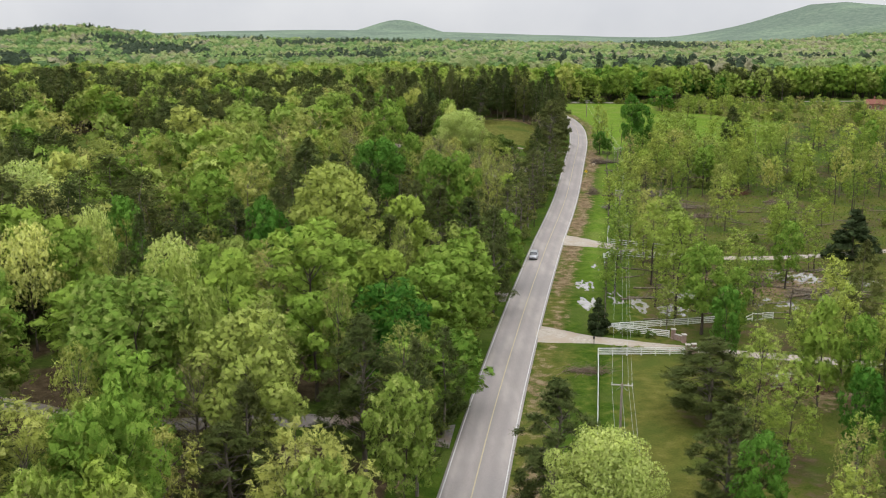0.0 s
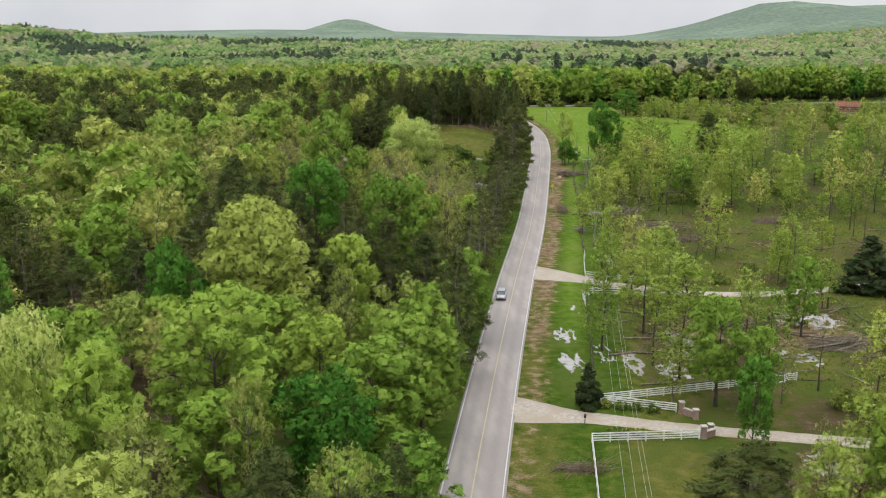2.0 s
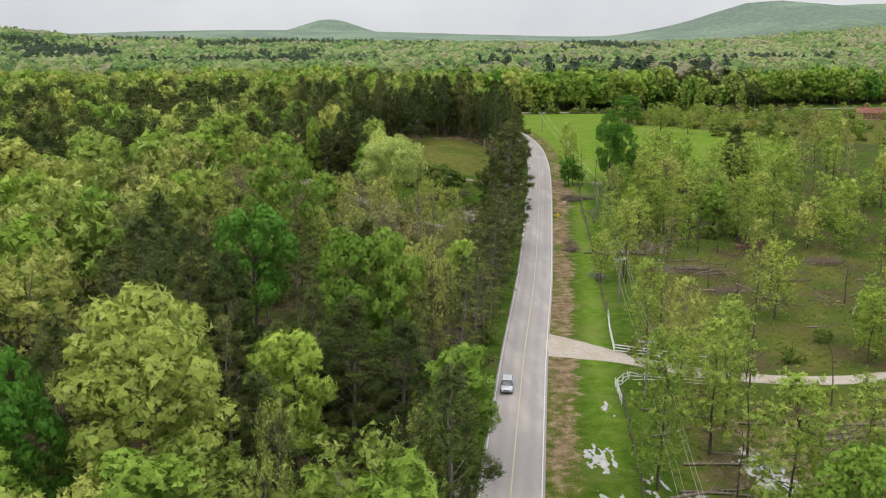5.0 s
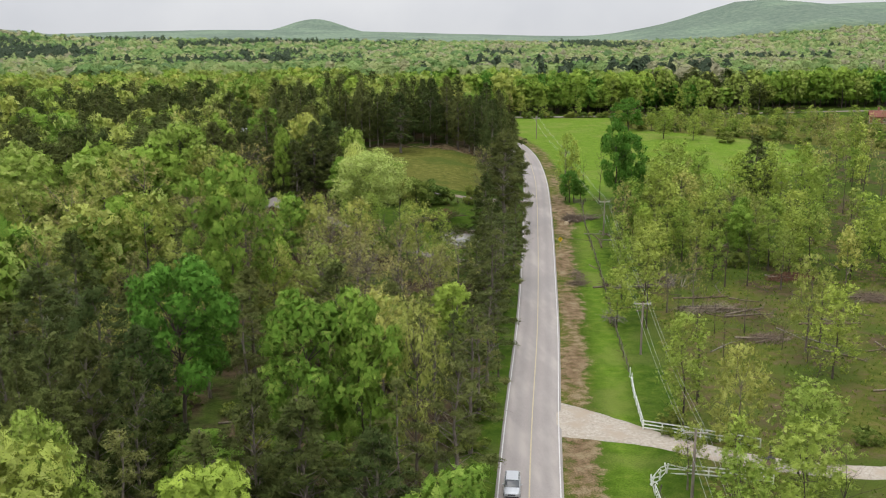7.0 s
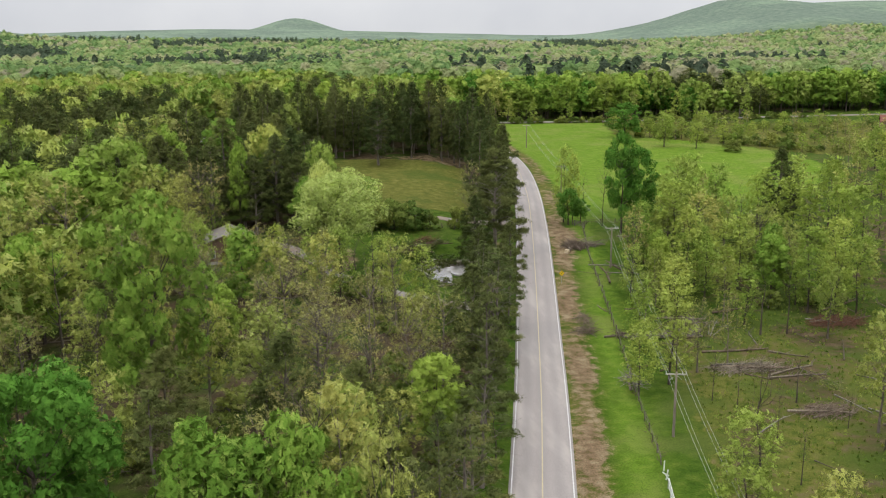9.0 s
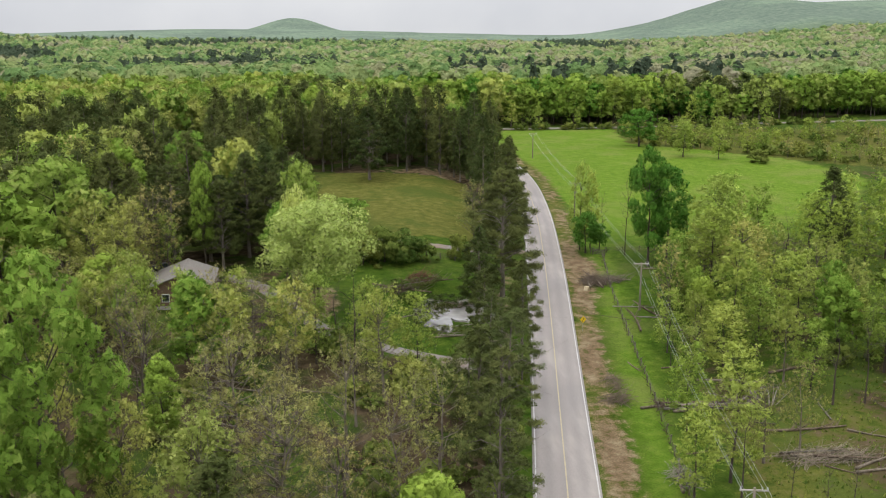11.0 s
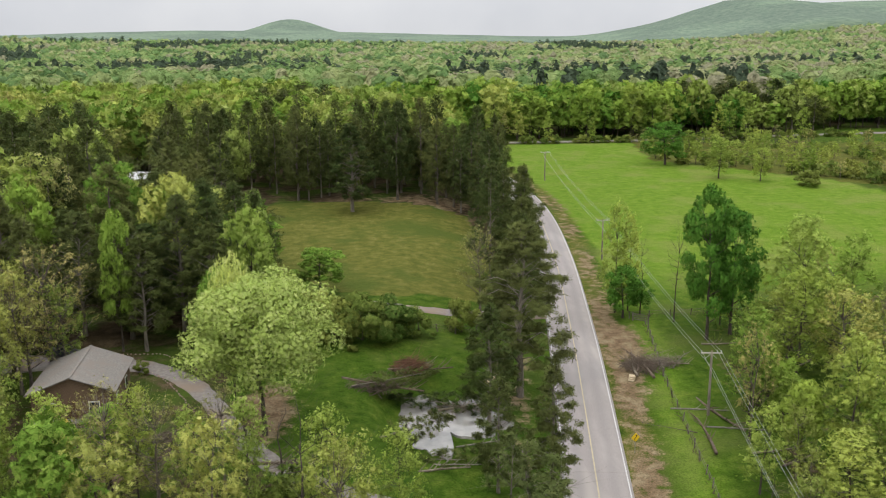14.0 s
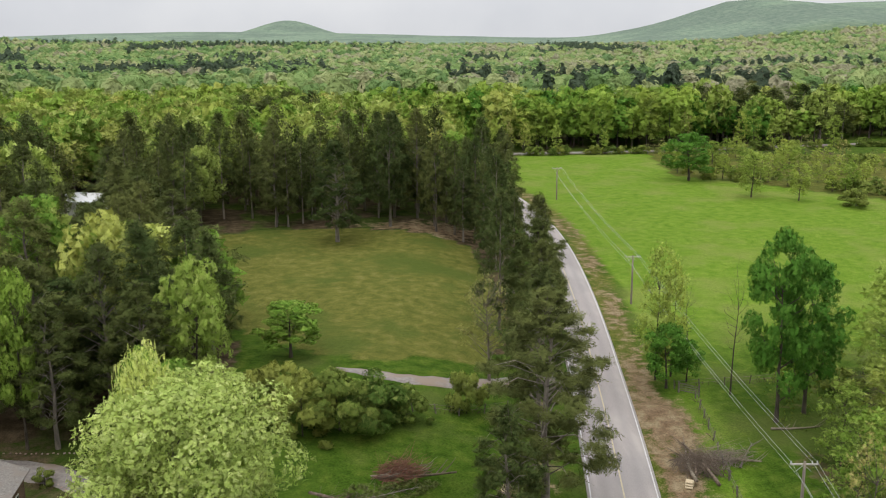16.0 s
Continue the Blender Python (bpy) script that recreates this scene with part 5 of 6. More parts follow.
M_WIREPOST = speckled("grey_fence_wood", (0.06, 0.05, 0.04), (0.20, 0.17, 0.14), 6.0)
M_STONE = speckled("pinkish_brick", (0.20, 0.125, 0.10), (0.38, 0.27, 0.225), 5.0, wide=(0.30, 0.23, 0.20))
M_CAP = speckled("pale_stone", (0.34, 0.31, 0.28), (0.52, 0.48, 0.43), 4.0)
M_DARK = plain("dark_iron", (0.03, 0.028, 0.026), 0.6)
M_POLE = speckled("pole_wood", (0.13, 0.105, 0.085), (0.27, 0.225, 0.185), 5.0, stretch=(1, 1, 0.15))
M_INSULATOR = plain("pale_porcelain", (0.55, 0.56, 0.57), 0.25)
M_WIRE = plain("aluminium_wire", (0.42, 0.42, 0.40), 0.5, 0.3)
M_STEEL = plain("galvanised_steel", (0.45, 0.46, 0.47), 0.45, 0.8)
M_SIGN = plain("sign_yellow", (0.75, 0.50, 0.02), 0.4, wear=0.1)
M_BLACK = plain("sign_black", (0.02, 0.02, 0.02), 0.5)


M_VINE = bark_material("dry_vine", (0.045, 0.034, 0.022), (0.14, 0.105, 0.07))


def wire_fence(points, label, seed):
    """Old farm fence: leaning wooden posts and two slack wires."""
    rng = random.Random(seed)
    x0, y0 = points[0]
    root = thing("wire_fence", x0, y0, label, "fence")
    z0 = float(land(x0, y0))
    post = box_mesh("post", 0.13, 0.13, 1.35, M_WIREPOST, 0.02)
    tops = []
    for (ax, ay), (bx, by) in zip(points, points[1:]):
        n = max(1, round(math.hypot(bx - ax, by - ay) / 3.2))
        for k in range(n + 1):
            x, y = ax + (bx - ax) * k / n, ay + (by - ay) * k / n
            z = float(land(x, y)) - z0
            put("post", post, root, x - x0, y - y0, z - 0.1, rng.uniform(-10, 10), rng.uniform(-10, 10), rng.uniform(0, 90))
            tops.append(Vector((x - x0, y - y0, z + 1.05 + rng.uniform(-0.1, 0.1))))
    for drop in (0.0, 0.45):
        verts, faces = [], []
        line = [t - Vector((0, 0, drop)) for t in tops]
        tube(verts, faces, line, [0.022] * len(line), 3)
        part("wire", mesh_of("wire", verts, faces, M_WIREPOST), root)
    verts, faces = [], []
    for a, b in zip(tops, tops[1:]):
        for _ in range(int((b - a).length * 2.5)):
            p = a.lerp(b, rng.random()) + Vector((rng.gauss(0, 0.2), rng.gauss(0, 0.2), 0))
            p.z = p.z - 1.0 + 0.25 * rng.random()
            d = Vector((rng.gauss(0, 0.4), rng.gauss(0, 0.4), rng.uniform(0.2, 0.9)))
            tube(verts, faces, [p, p + d * 0.6, p + d], [0.035, 0.025, 0.01], 3)
    part("dead_vine", mesh_of("dead_vine", verts, faces, M_VINE), root, "dry brown vines on the wires")
    return root


wire_fence([(43.2, 242.5), (47.4, 268.0), (51.6, 291.0), (55.5, 318.0), (58.4, 338.0), (62.5, 359.0)], "old wire fence with leaning grey posts along the verge", 1)
wire_fence([(36.2, 205.0), (31.6, 178.0), (28.0, 158.0)], "flattened wire fence with leaning grey posts", 2)
wire_fence([(61.0, 362.6), (75.0, 363.5), (98.0, 365.5)], "old wooden fence at the foot of the meadow", 3)
wire_fence([(26.0, 353.0), (31.5, 353.6), (38.0, 357.0)], "low wooden fence across the yard", 4)


def brick_pillar(x, y, height, label):
    root = thing("gate_pillar", x, y, label, "pillar", "gate pillars")
    put("shaft", box_mesh("shaft", 0.62, 0.62, height, M_STONE, 0.04), root)
    put("cap", box_mesh("cap", 0.8, 0.8, 0.14, M_CAP, 0.04), root, 0, 0, height)
    put("plinth", box_mesh("plinth", 0.74, 0.74, 0.25, M_STONE, 0.03), root, 0, 0, -0.1)
    return root


for px, py, ph in ((38.2, 150.4, 1.6), (39.5, 148.4, 1.3), (38.6, 142.4, 1.6), (39.9, 143.6, 1.3)):
    brick_pillar(px, py, ph, "pinkish brick gate pillar with a pale cap")


def wing_wall(x, y, length, turn):
    root = thing("wing_wall", x, y, "low curved brick wing wall beside the gate", "wall", "gate pillars", turn)
    put("wall_body", box_mesh("wall_body", length, 0.4, 0.9, M_STONE, 0.03), root)
    put("coping", box_mesh("coping", length + 0.1, 0.5, 0.1, M_CAP, 0.02), root, 0, 0, 0.9)


wing_wall(38.9, 149.4, 1.5, -48)
wing_wall(39.6, 142.8, 1.5, 30)


def gate_box(x, y):
    root = thing("gate_motor_post", x, y, "dark wooden gate post with a brown box", "gate post")
    put("upright", box_mesh("upright", 0.25, 0.25, 2.3, M_WIREPOST, 0.02), root)
    put("box_body", box_mesh("box_body", 1.2, 0.7, 1.0, M_STONE, 0.03), root, -0.4, -0.5, 0)
    put("box_lid", box_mesh("box_lid", 1.3, 0.8, 0.08, M_DARK, 0.01), root, -0.4, -0.5, 1.0)


gate_box(51.3, 211.0)


def mailbox(x, y):
    root = thing("mailbox", x, y, "dark mailbox on a wooden post beside the drive", "mailbox", turn=-15)
    put("upright", box_mesh("upright", 0.12, 0.12, 1.05, M_WIREPOST, 0.01), root)
    bm = bmesh.new()
    box(bm, -0.14, -0.3, 0, 0.14, 0.3, 0.2)
    bmesh.ops.create_cone(bm, cap_ends=True, segments=16, radius1=0.14, radius2=0.14, depth=0.6, matrix=Matrix.Translation((0, 0, 0.2)) @ Matrix.Rotation(radians(90), 4, "X"))
    put("box_body", bm_mesh("box_body", bm, M_DARK), root, 0, 0, 1.05)
    put("flag", box_mesh("flag", 0.02, 0.12, 0.1, plain("flag_red", (0.4, 0.03, 0.03)), 0.003), root, 0.16, 0.1, 1.25)


mailbox(24.6, 147.4)
mailbox(5.0 - 6.1, 104.5)


POLES = [(10.0, 30.0), (21.6, 108.0), (39.0, 202.5), (47.2, 250.0), (60.2, 326.0), (66.5, 400.0), (73.0, 487.0)]


def utility_pole(x, y, height, turn):
    root = thing("utility_pole", x, y, "weathered wooden utility pole with a pale crossarm", "utility pole", "utility poles", turn)
    verts, faces = [], []
    tube(verts, faces, [(0, 0, -0.5), (0, 0, height * 0.5), (0, 0, height)], [0.19, 0.16, 0.12], 10)
    part("pole", mesh_of("pole", verts, faces, M_POLE, True), root)
    put("crossarm", box_mesh("crossarm", 2.6, 0.12, 0.14, M_CAP, 0.01, False), root, 0, 0.16, height - 0.35, label="pale wooden crossarm")
    for side in (-1, 1):
        put("brace", box_mesh("brace", 0.9, 0.04, 0.05, M_STEEL, 0.005, False), root, side * 0.36, 0.18, height - 0.75, 0, side * 42, 0)
    bm = bmesh.new()
    for z, r in ((0, 0.05), (0.09, 0.075), (0.17, 0.06)):
        bmesh.ops.create_cone(bm, cap_ends=True, segments=10, radius1=r, radius2=r * 0.7, depth=0.09, matrix=Matrix.Translation((0, 0, z)))
    ins = bm_mesh("insulator", bm, M_INSULATOR)
    for off in (-1.2, 0.75, 1.2):
        put("insulator", ins, root, off, 0.16, height - 0.22)
    return root


HEIGHT = 8.5
pole_frames = []
for k, (px, py) in enumerate(POLES):
    a, b = POLES[max(k - 1, 0)], POLES[min(k + 1, len(POLES) - 1)]
    turn = math.degrees(math.atan2(b[1] - a[1], b[0] - a[0])) - 90
    utility_pole(px, py, HEIGHT, turn)
    pole_frames.append((px, py, float(land(px, py)), radians(turn)))
for off, drop in ((-1.2, -0.12), (0.75, -0.12), (1.2, -0.12), (0.15, -2.2)):
    for (ax, ay, az, at_), (bx, by, bz, bt) in zip(pole_frames, pole_frames[1:]):
        verts, faces, line = [], [], []
        for j in range(17):
            f = j / 16
            x = (ax + off * math.cos(at_)) * (1 - f) + (bx + off * math.cos(bt)) * f
            y = (ay + off * math.sin(at_)) * (1 - f) + (by + off * math.sin(bt)) * f
            z = az * (1 - f) + bz * f + HEIGHT + drop - 4 * 0.9 * f * (1 - f)
            line.append((x, y, z))
        tube(verts, faces, line, [0.015] * 17, 4)
        tagged(new("power_line", mesh_of("power_line", verts, faces, M_WIRE)), "thin grey overhead wire strung between wooden poles", "cable", "overhead wires")


def curve_sign(x, y, turn):
    root = thing("road_sign", x, y, "yellow diamond warning sign with a black winding arrow", "road sign", "", turn)
    put("post", box_mesh("post", 0.06, 0.05, 2.3, M_STEEL, 0.008), root, 0, 0.04)
    bm = bmesh.new()
    box(bm, -0.40, -0.01, -0.40, 0.40, 0.01, 0.40)
    put("panel", bm_mesh("panel", bm, M_SIGN, 0.006), root, 0, 0, 1.95, 0, 45, 0, "yellow diamond panel")
    path = [(-0.10, 0, -0.30), (-0.10, 0, -0.12), (0.10, 0, 0.05), (0.10, 0, 0.20)]
    bm = bmesh.new()
    for (ax, _, az), (bx, _, bz) in zip(path, path[1:]):
        d = math.hypot(bx - ax, bz - az)
        m = Matrix.Translation(((ax + bx) / 2, 0, (az + bz) / 2)) @ Matrix.Rotation(math.atan2(bx - ax, bz - az), 4, "Y") @ Matrix.Diagonal((0.075, 0.008, d + 0.05, 1))
        bmesh.ops.create_cube(bm, size=1, matrix=m)
    tip = [bm.verts.new((0.22, -0.004, 0.18)), bm.verts.new((-0.02, -0.004, 0.18)), bm.verts.new((0.10, -0.004, 0.36))]
    bm.faces.new(tip)
    put("arrow", bm_mesh("arrow", bm, M_BLACK), root, 0, -0.018, 1.95, label="black winding arrow")


curve_sign(48.2, 317.5, 12)

# ---- storm debris ----
M_LOGEND = speckled("cut_wood", (0.42, 0.33, 0.20), (0.62, 0.52, 0.36), 8.0)
M_REDBRUSH = bark_material("red_brown_dry_twigs", (0.085, 0.035, 0.022), (0.235, 0.110, 0.070))
M_BRUSH = bark_material("dry_brown_twigs", (0.075, 0.052, 0.036), (0.270, 0.205, 0.150))


def log_mesh(length, radius, material, seed):
    """A lying trunk, bent and tapered, with stubs of branches."""
    rng = random.Random(seed)
    verts, faces = [], []
    n = 6
    bend = rng.uniform(-0.04, 0.04) * length
    line = [((k / (n - 1) - 0.5) * length, bend * math.sin(math.pi * k / (n - 1)), radius * 0.9 + 0.05 * rng.random()) for k in range(n)]
    tube(verts, faces, line, [radius * (1 - 0.55 * k / (n - 1)) for k in range(n)], 8)
    faces.append(tuple(range(7, -1, -1)))
    for _ in range(max(3, int(length))):
        f = rng.uniform(0.25, 1.0)
        x = (f - 0.5) * length
        a = rng.uniform(-1.2, 1.2)
        ln = rng.uniform(0.4, 2.0) * (0.5 + f)
        d = Vector((0.6, math.sin(a) * 0.8, abs(math.cos(a)) * 0.5)).normalized() * ln
        s = Vector((x, bend * math.sin(math.pi * f), radius))
        tube(verts, faces, [s, s + d * 0.6, s + d + Vector((0, 0, 0.1))], [radius * 0.35, radius * 0.22, radius * 0.06], 4)
    return mesh_of("log", verts, faces, material, True)


LOGS = [log_mesh(6, 0.15, M_DEADWOOD, 1), log_mesh(9, 0.19, M_DEADWOOD, 2), log_mesh(4, 0.12, M_BRUSH, 3), log_mesh(11, 0.21, M_BRUSH, 4), log_mesh(7, 0.12, M_PALEBARK, 5)]


def fallen_log(x, y, which, turn, label="storm-felled log with broken branch stubs on the grass"):
    ob = tagged(new("fallen_log", LOGS[which]), label, "log", "storm-felled logs")
    ob.matrix_world = pose(x, y, float(land(x, y)) - 0.03, 0, 0, turn)
    return ob


def heap(name, x, y, rx, ry, height, sticks, material, label, seed, logs=3):
    """A brush heap: a few thick limbs with a tangle of twigs over them."""
    rng = random.Random(seed)
    root = thing(name, x, y, label, "brush pile", "brush piles")
    verts, faces = [], []
    for _ in range(sticks):
        a, q = rng.uniform(0, 6.283), math.sqrt(rng.random())
        c = Vector((rx * q * math.cos(a), ry * q * math.sin(a), rng.random() * height * (1 - 0.8 * q) + 0.05))
        t = rng.gauss(0, 1.0) if rx > ry else rng.gauss(1.57, 1.0)
        d = Vector((math.cos(t), math.sin(t), rng.uniform(-0.2, 0.9))) * (rng.uniform(0.5, 1.7) if rng.random() < 0.8 else rng.uniform(1.5, 2.6))
        e, s = c + d, c - d
        e.z, s.z = max(e.z, 0.03), max(s.z, 0.03)
        m = (s + e) / 2 + Vector((rng.gauss(0, 0.15), rng.gauss(0, 0.15), 0.1))
        r = rng.uniform(0.012, 0.045)
        tube(verts, faces, [s, m, e], [r, r * 0.8, r * 0.3], 3)
    part("tangle", mesh_of("tangle", verts, faces, material), root, "tangle of dry twigs")
    for k in range(logs):
        put("limb", LOGS[(k + seed) % 5], root, rng.uniform(-0.4, 0.4) * rx, rng.uniform(-0.4, 0.4) * ry, 0.1 + 0.15 * k, 0, rng.uniform(-4, 4), (0 if rx > ry else 90) + rng.uniform(-25, 25))
    return root


heap("brush_pile", 56.0, 341.2, 2.3, 2.4, 1.5, 320, M_BRUSH, "heap of dry brown brush beside the road", 1)
heap("brush_pile", 59.3, 342.2, 3.0, 1.5, 1.0, 220, M_DEADWOOD, "sprawl of bleached branches beside the road", 21, 2)

def felled_timber(x, y):
    """A row of storm-felled trunks lying side by side, their bare crowns fanned out at the far end."""
    rng = random.Random(61)
    root = thing("fallen_timber", x, y, "long pile of bleached storm-felled trunks with bare fanned limbs", "brush pile", "brush piles")
    for k in range(7):
        me = log_mesh(rng.uniform(10, 14), rng.uniform(0.15, 0.25), (M_DEADWOOD, M_PALEBARK, M_BRUSH)[k % 3], 70 + k)
        put("trunk", me, root, rng.uniform(-1.2, 0.6), -1.3 + 0.42 * k, 0.05 + 0.22 * (k % 2), 0, rng.uniform(-1.5, 1.0), rng.uniform(-5, 5))
    for k in range(16):
        verts, faces = [], []
        a, length = radians(rng.uniform(20, 150)), rng.uniform(4.5, 9.0)
        foot = Vector((rng.uniform(2.5, 8.0), rng.uniform(-2.0, 1.5), 0.25))
        d = Vector((math.cos(a), math.sin(a), 0))
        bow = Vector((-d.y, d.x, 0)) * rng.uniform(-0.8, 0.8)
        rise = rng.uniform(0.4, 1.9)
        path = [foot, foot + d * length * 0.35 + bow * 0.6 + Vector((0, 0, rise * 0.8)), foot + d * length * 0.7 + bow + Vector((0, 0, rise)), foot + d * length + Vector((0, 0, rise * 0.5))]
        r = rng.uniform(0.06, 0.12)
        tube(verts, faces, path, [r, r * 0.8, r * 0.5, r * 0.15], 5)
        for _ in range(4):
            s = path[1].lerp(path[3], rng.random())
            e = s + Vector((rng.gauss(0, 0.9), rng.gauss(0, 0.9), rng.uniform(-0.2, 0.6)))
            tube(verts, faces, [s, s.lerp(e, 0.5) + Vector((0, 0, 0.1)), e], [r * 0.35, r * 0.25, r * 0.08], 3)
        part("limb", mesh_of("limb", verts, faces, (M_DEADWOOD, M_PALEBARK)[k % 2], True), root, "pale bare limb")
    verts, faces = [], []
    for _ in range(40):
        c = Vector((rng.gauss(-7.0, 0.6), rng.gauss(0, 0.6), 0.5 + rng.random() * 0.5))
        e = c + Vector((rng.gauss(-0.3, 0.6), rng.gauss(0, 0.6), rng.gauss(0, 0.4)))
        e.z = max(e.z, 0.05)
        tube(verts, faces, [c, c.lerp(e, 0.5), e], [0.06, 0.04, 0.015], 4)
    part("root_plate", mesh_of("root_plate", verts, faces, M_BRUSH), root, "torn brown roots")
    return root


felled_timber(58.5, 288.0)
heap("brush_pile", 46.8, 291.5, 1.6, 1.4, 0.4, 110, M_BRUSH, "low scatter of grey twigs on the verge", 33, 0)
fallen_log(67.5, 280.0, 3, 2)
fallen_log(64.5, 316.3, 0, 8)
fallen_log(59.5, 327.4, 4, -12)
heap("brush_pile", 90.0, 291.0, 4.8, 2.4, 1.5, 420, M_REDBRUSH, "heap of red-brown dry branches", 3)
heap("brush_pile", 99.0, 276.0, 3.4, 2.6, 1.6, 300, M_BRUSH, "dark heap of uprooted branches", 4)
heap("brush_pile", 70.0, 255.0, 3.5, 2.2, 0.9, 220, M_BRUSH, "small heap of fallen branches in grass", 5)
heap("brush_pile", 66.0, 272.0, 6.0, 2.0, 0.9, 300, M_DEADWOOD, "line of broken branches in the grass", 6, 4)
heap("brush_pile", 18.5, 331.5, 4.2, 1.6, 0.9, 300, M_BRUSH, "heap of brown brush on the pond bank", 7)
heap("brush_pile", 23.5, 338.8, 2.6, 2.0, 1.8, 300, M_REDBRUSH, "upturned brown root plate and brush", 8)
heap("brush_pile", 60.5, 186.0, 6.5, 4.0, 0.7, 420, M_BRUSH, "wide spread of muddy brush and timber", 9, 6)
heap("brush_pile", 72.0, 176.0, 6.0, 3.0, 0.7, 380, M_DEADWOOD, "wide spread of bleached timber in mud", 10, 6)
heap("brush_pile", 51.0, 128.0, 5.0, 3.0, 0.9, 360, M_REDBRUSH, "brown heap of broken trees in mud", 11, 5)
heap("brush_pile", 22.0, 134.5, 3.5, 0.9, 0.35, 120, M_BRUSH, "thin scatter of brush on the lawn", 12, 1)
heap("brush_pile", 10.0, 312.0, 2.2, 1.4, 0.5, 90, M_DEADWOOD, "few pale branches on the lawn", 13, 1)
heap("brush_pile", 29.5, 330.0, 4.0, 1.5, 0.7, 150, M_DEADWOOD, "fallen limbs at the water's edge", 14, 3)
heap("brush_pile", 47.5, 297.0, 0.6, 3.0, 0.3, 70, M_BRUSH, "scatter of twigs on the verge", 15, 0)
heap("brush_pile", 47.5, 268.5, 1.2, 2.4, 0.7, 90, M_PALEBARK, "pale splintered fence boards and branches", 16, 1)
for lx, ly, lw, lt in ((24, 312.5, 1, 8), (31, 320, 4, 12), (26, 314.6, 4, -5), (33, 314, 0, 15), (71, 349, 0, 0), (76, 300, 3, 20), (58, 302, 2, 10), (64, 296, 1, -12), (84, 262, 3, -4), (72, 268, 1, 3), (61, 252, 4, 40), (88, 240, 1, 60), (78, 232, 0, 5), (52, 275, 2, 12), (95, 300, 3, 30), (62, 322, 4, -15)):
    fallen_log(lx, ly, lw, lt)
debris = random.Random(23)
for _ in range(46):
    fallen_log(debris.uniform(38, 84), debris.uniform(160, 198), debris.choice((0, 1, 2, 4)), debris.gauss(10, 35), "muddy storm-felled timber on wet ground")
for _ in range(40):
    fallen_log(debris.uniform(52, 125), debris.uniform(228, 345), debris.choice((0, 1, 2, 3, 4)), debris.uniform(-90, 90))
for _ in range(26):
    fx, fy = debris.uniform(-45, 18), debris.uniform(195, 300)
    if fx - float(road_x(fy)) < -9:
        fallen_log(fx, fy, debris.choice((0, 1, 2, 3)), debris.uniform(-90, 90), "brown fallen log on the woodland floor")


def puddle(cx, cy, rx, ry, seed, share, streak, label="shallow muddy puddle in the storm-torn grass"):
    """Standing water in the hollows of torn ground: a level sheet with a ragged shore, broken by tufts and ruts."""
    cell, edge = 0.16, 0.05
    z = float(land(cx, cy)) + 0.045
    nx_, ny_ = int(2 * rx / cell), int(2 * ry / cell)

    def depth(i, j):
        x, y = -rx + i * cell, -ry + j * cell
        far = (x / rx) ** 2 + (y / ry) ** 2
        v = 0.10 - 1.1 * abs(noise.noise(Vector((x * 0.55 / streak, y * 0.42 * streak, seed * 3.7)))) + 0.45 * noise.noise(Vector((x * 1.3 / streak, y * 0.9 * streak, seed * 1.3))) + 0.38 * noise.noise(Vector((x * 3.1, y * 2.2, seed * 0.7)))
        return v + share + 0.08 - 0.85 * far * far

    value = [[depth(i, j) for j in range(ny_ + 1)] for i in range(nx_ + 1)]
    verts, faces, index = [], [], {}

    def corner(i, j):
        if (i, j) not in index:
            index[(i, j)] = len(verts)
            x, y = -rx + i * cell, -ry + j * cell
            shore = 0.06 if value[i][j] < edge else 0.0
            verts.append((cx + x + 0.05 * noise.noise(Vector((x * 5, y * 5, 1.0))), cy + y + 0.05 * noise.noise(Vector((x * 5, y * 5, 4.0))), z - shore))
        return index[(i, j)]

    for i in range(nx_):
        for j in range(ny_):
            if value[i][j] + value[i + 1][j] + value[i][j + 1] + value[i + 1][j + 1] > 0:
                faces.append((corner(i, j), corner(i + 1, j), corner(i + 1, j + 1), corner(i, j + 1)))
    if faces:
        tagged(new("puddle", mesh_of("puddle", verts, faces, M_WATER)), label, "water", kind="structure")


for k, (cx, cy, rx, ry, share, streak) in enumerate(((28.4, 184.5, 2.6, 6.0, 0.16, 0.75), (27.2, 171.5, 2.4, 7.0, 0.20, 0.7), (32.8, 199.5, 1.0, 5.0, 0.12, 0.6), (33.0, 175.0, 2.0, 8.0, 0.04, 0.6), (36.6, 170.5, 2.2, 7.5, 0.16, 0.7),
                                                  (46.5, 179.0, 4.0, 9.0, 0.14, 1.0), (42.0, 166.5, 3.8, 5.5, 0.12, 1.1), (72.5, 190.5, 7.5, 6.0, 0.20, 1.35), (62.0, 172.0, 6.5, 5.0, -0.02, 1.35), (64.5, 170.0, 2.2, 4.5, 0.12, 1.0),
                                                  (50.5, 133.0, 3.4, 6.0, 0.10, 1.1), (86.0, 186.0, 5.0, 5.0, 0.02, 1.3), (58.0, 184.0, 4.0, 4.0, -0.02, 1.2))):
    puddle(cx, cy, rx, ry, k + 1, share, streak)

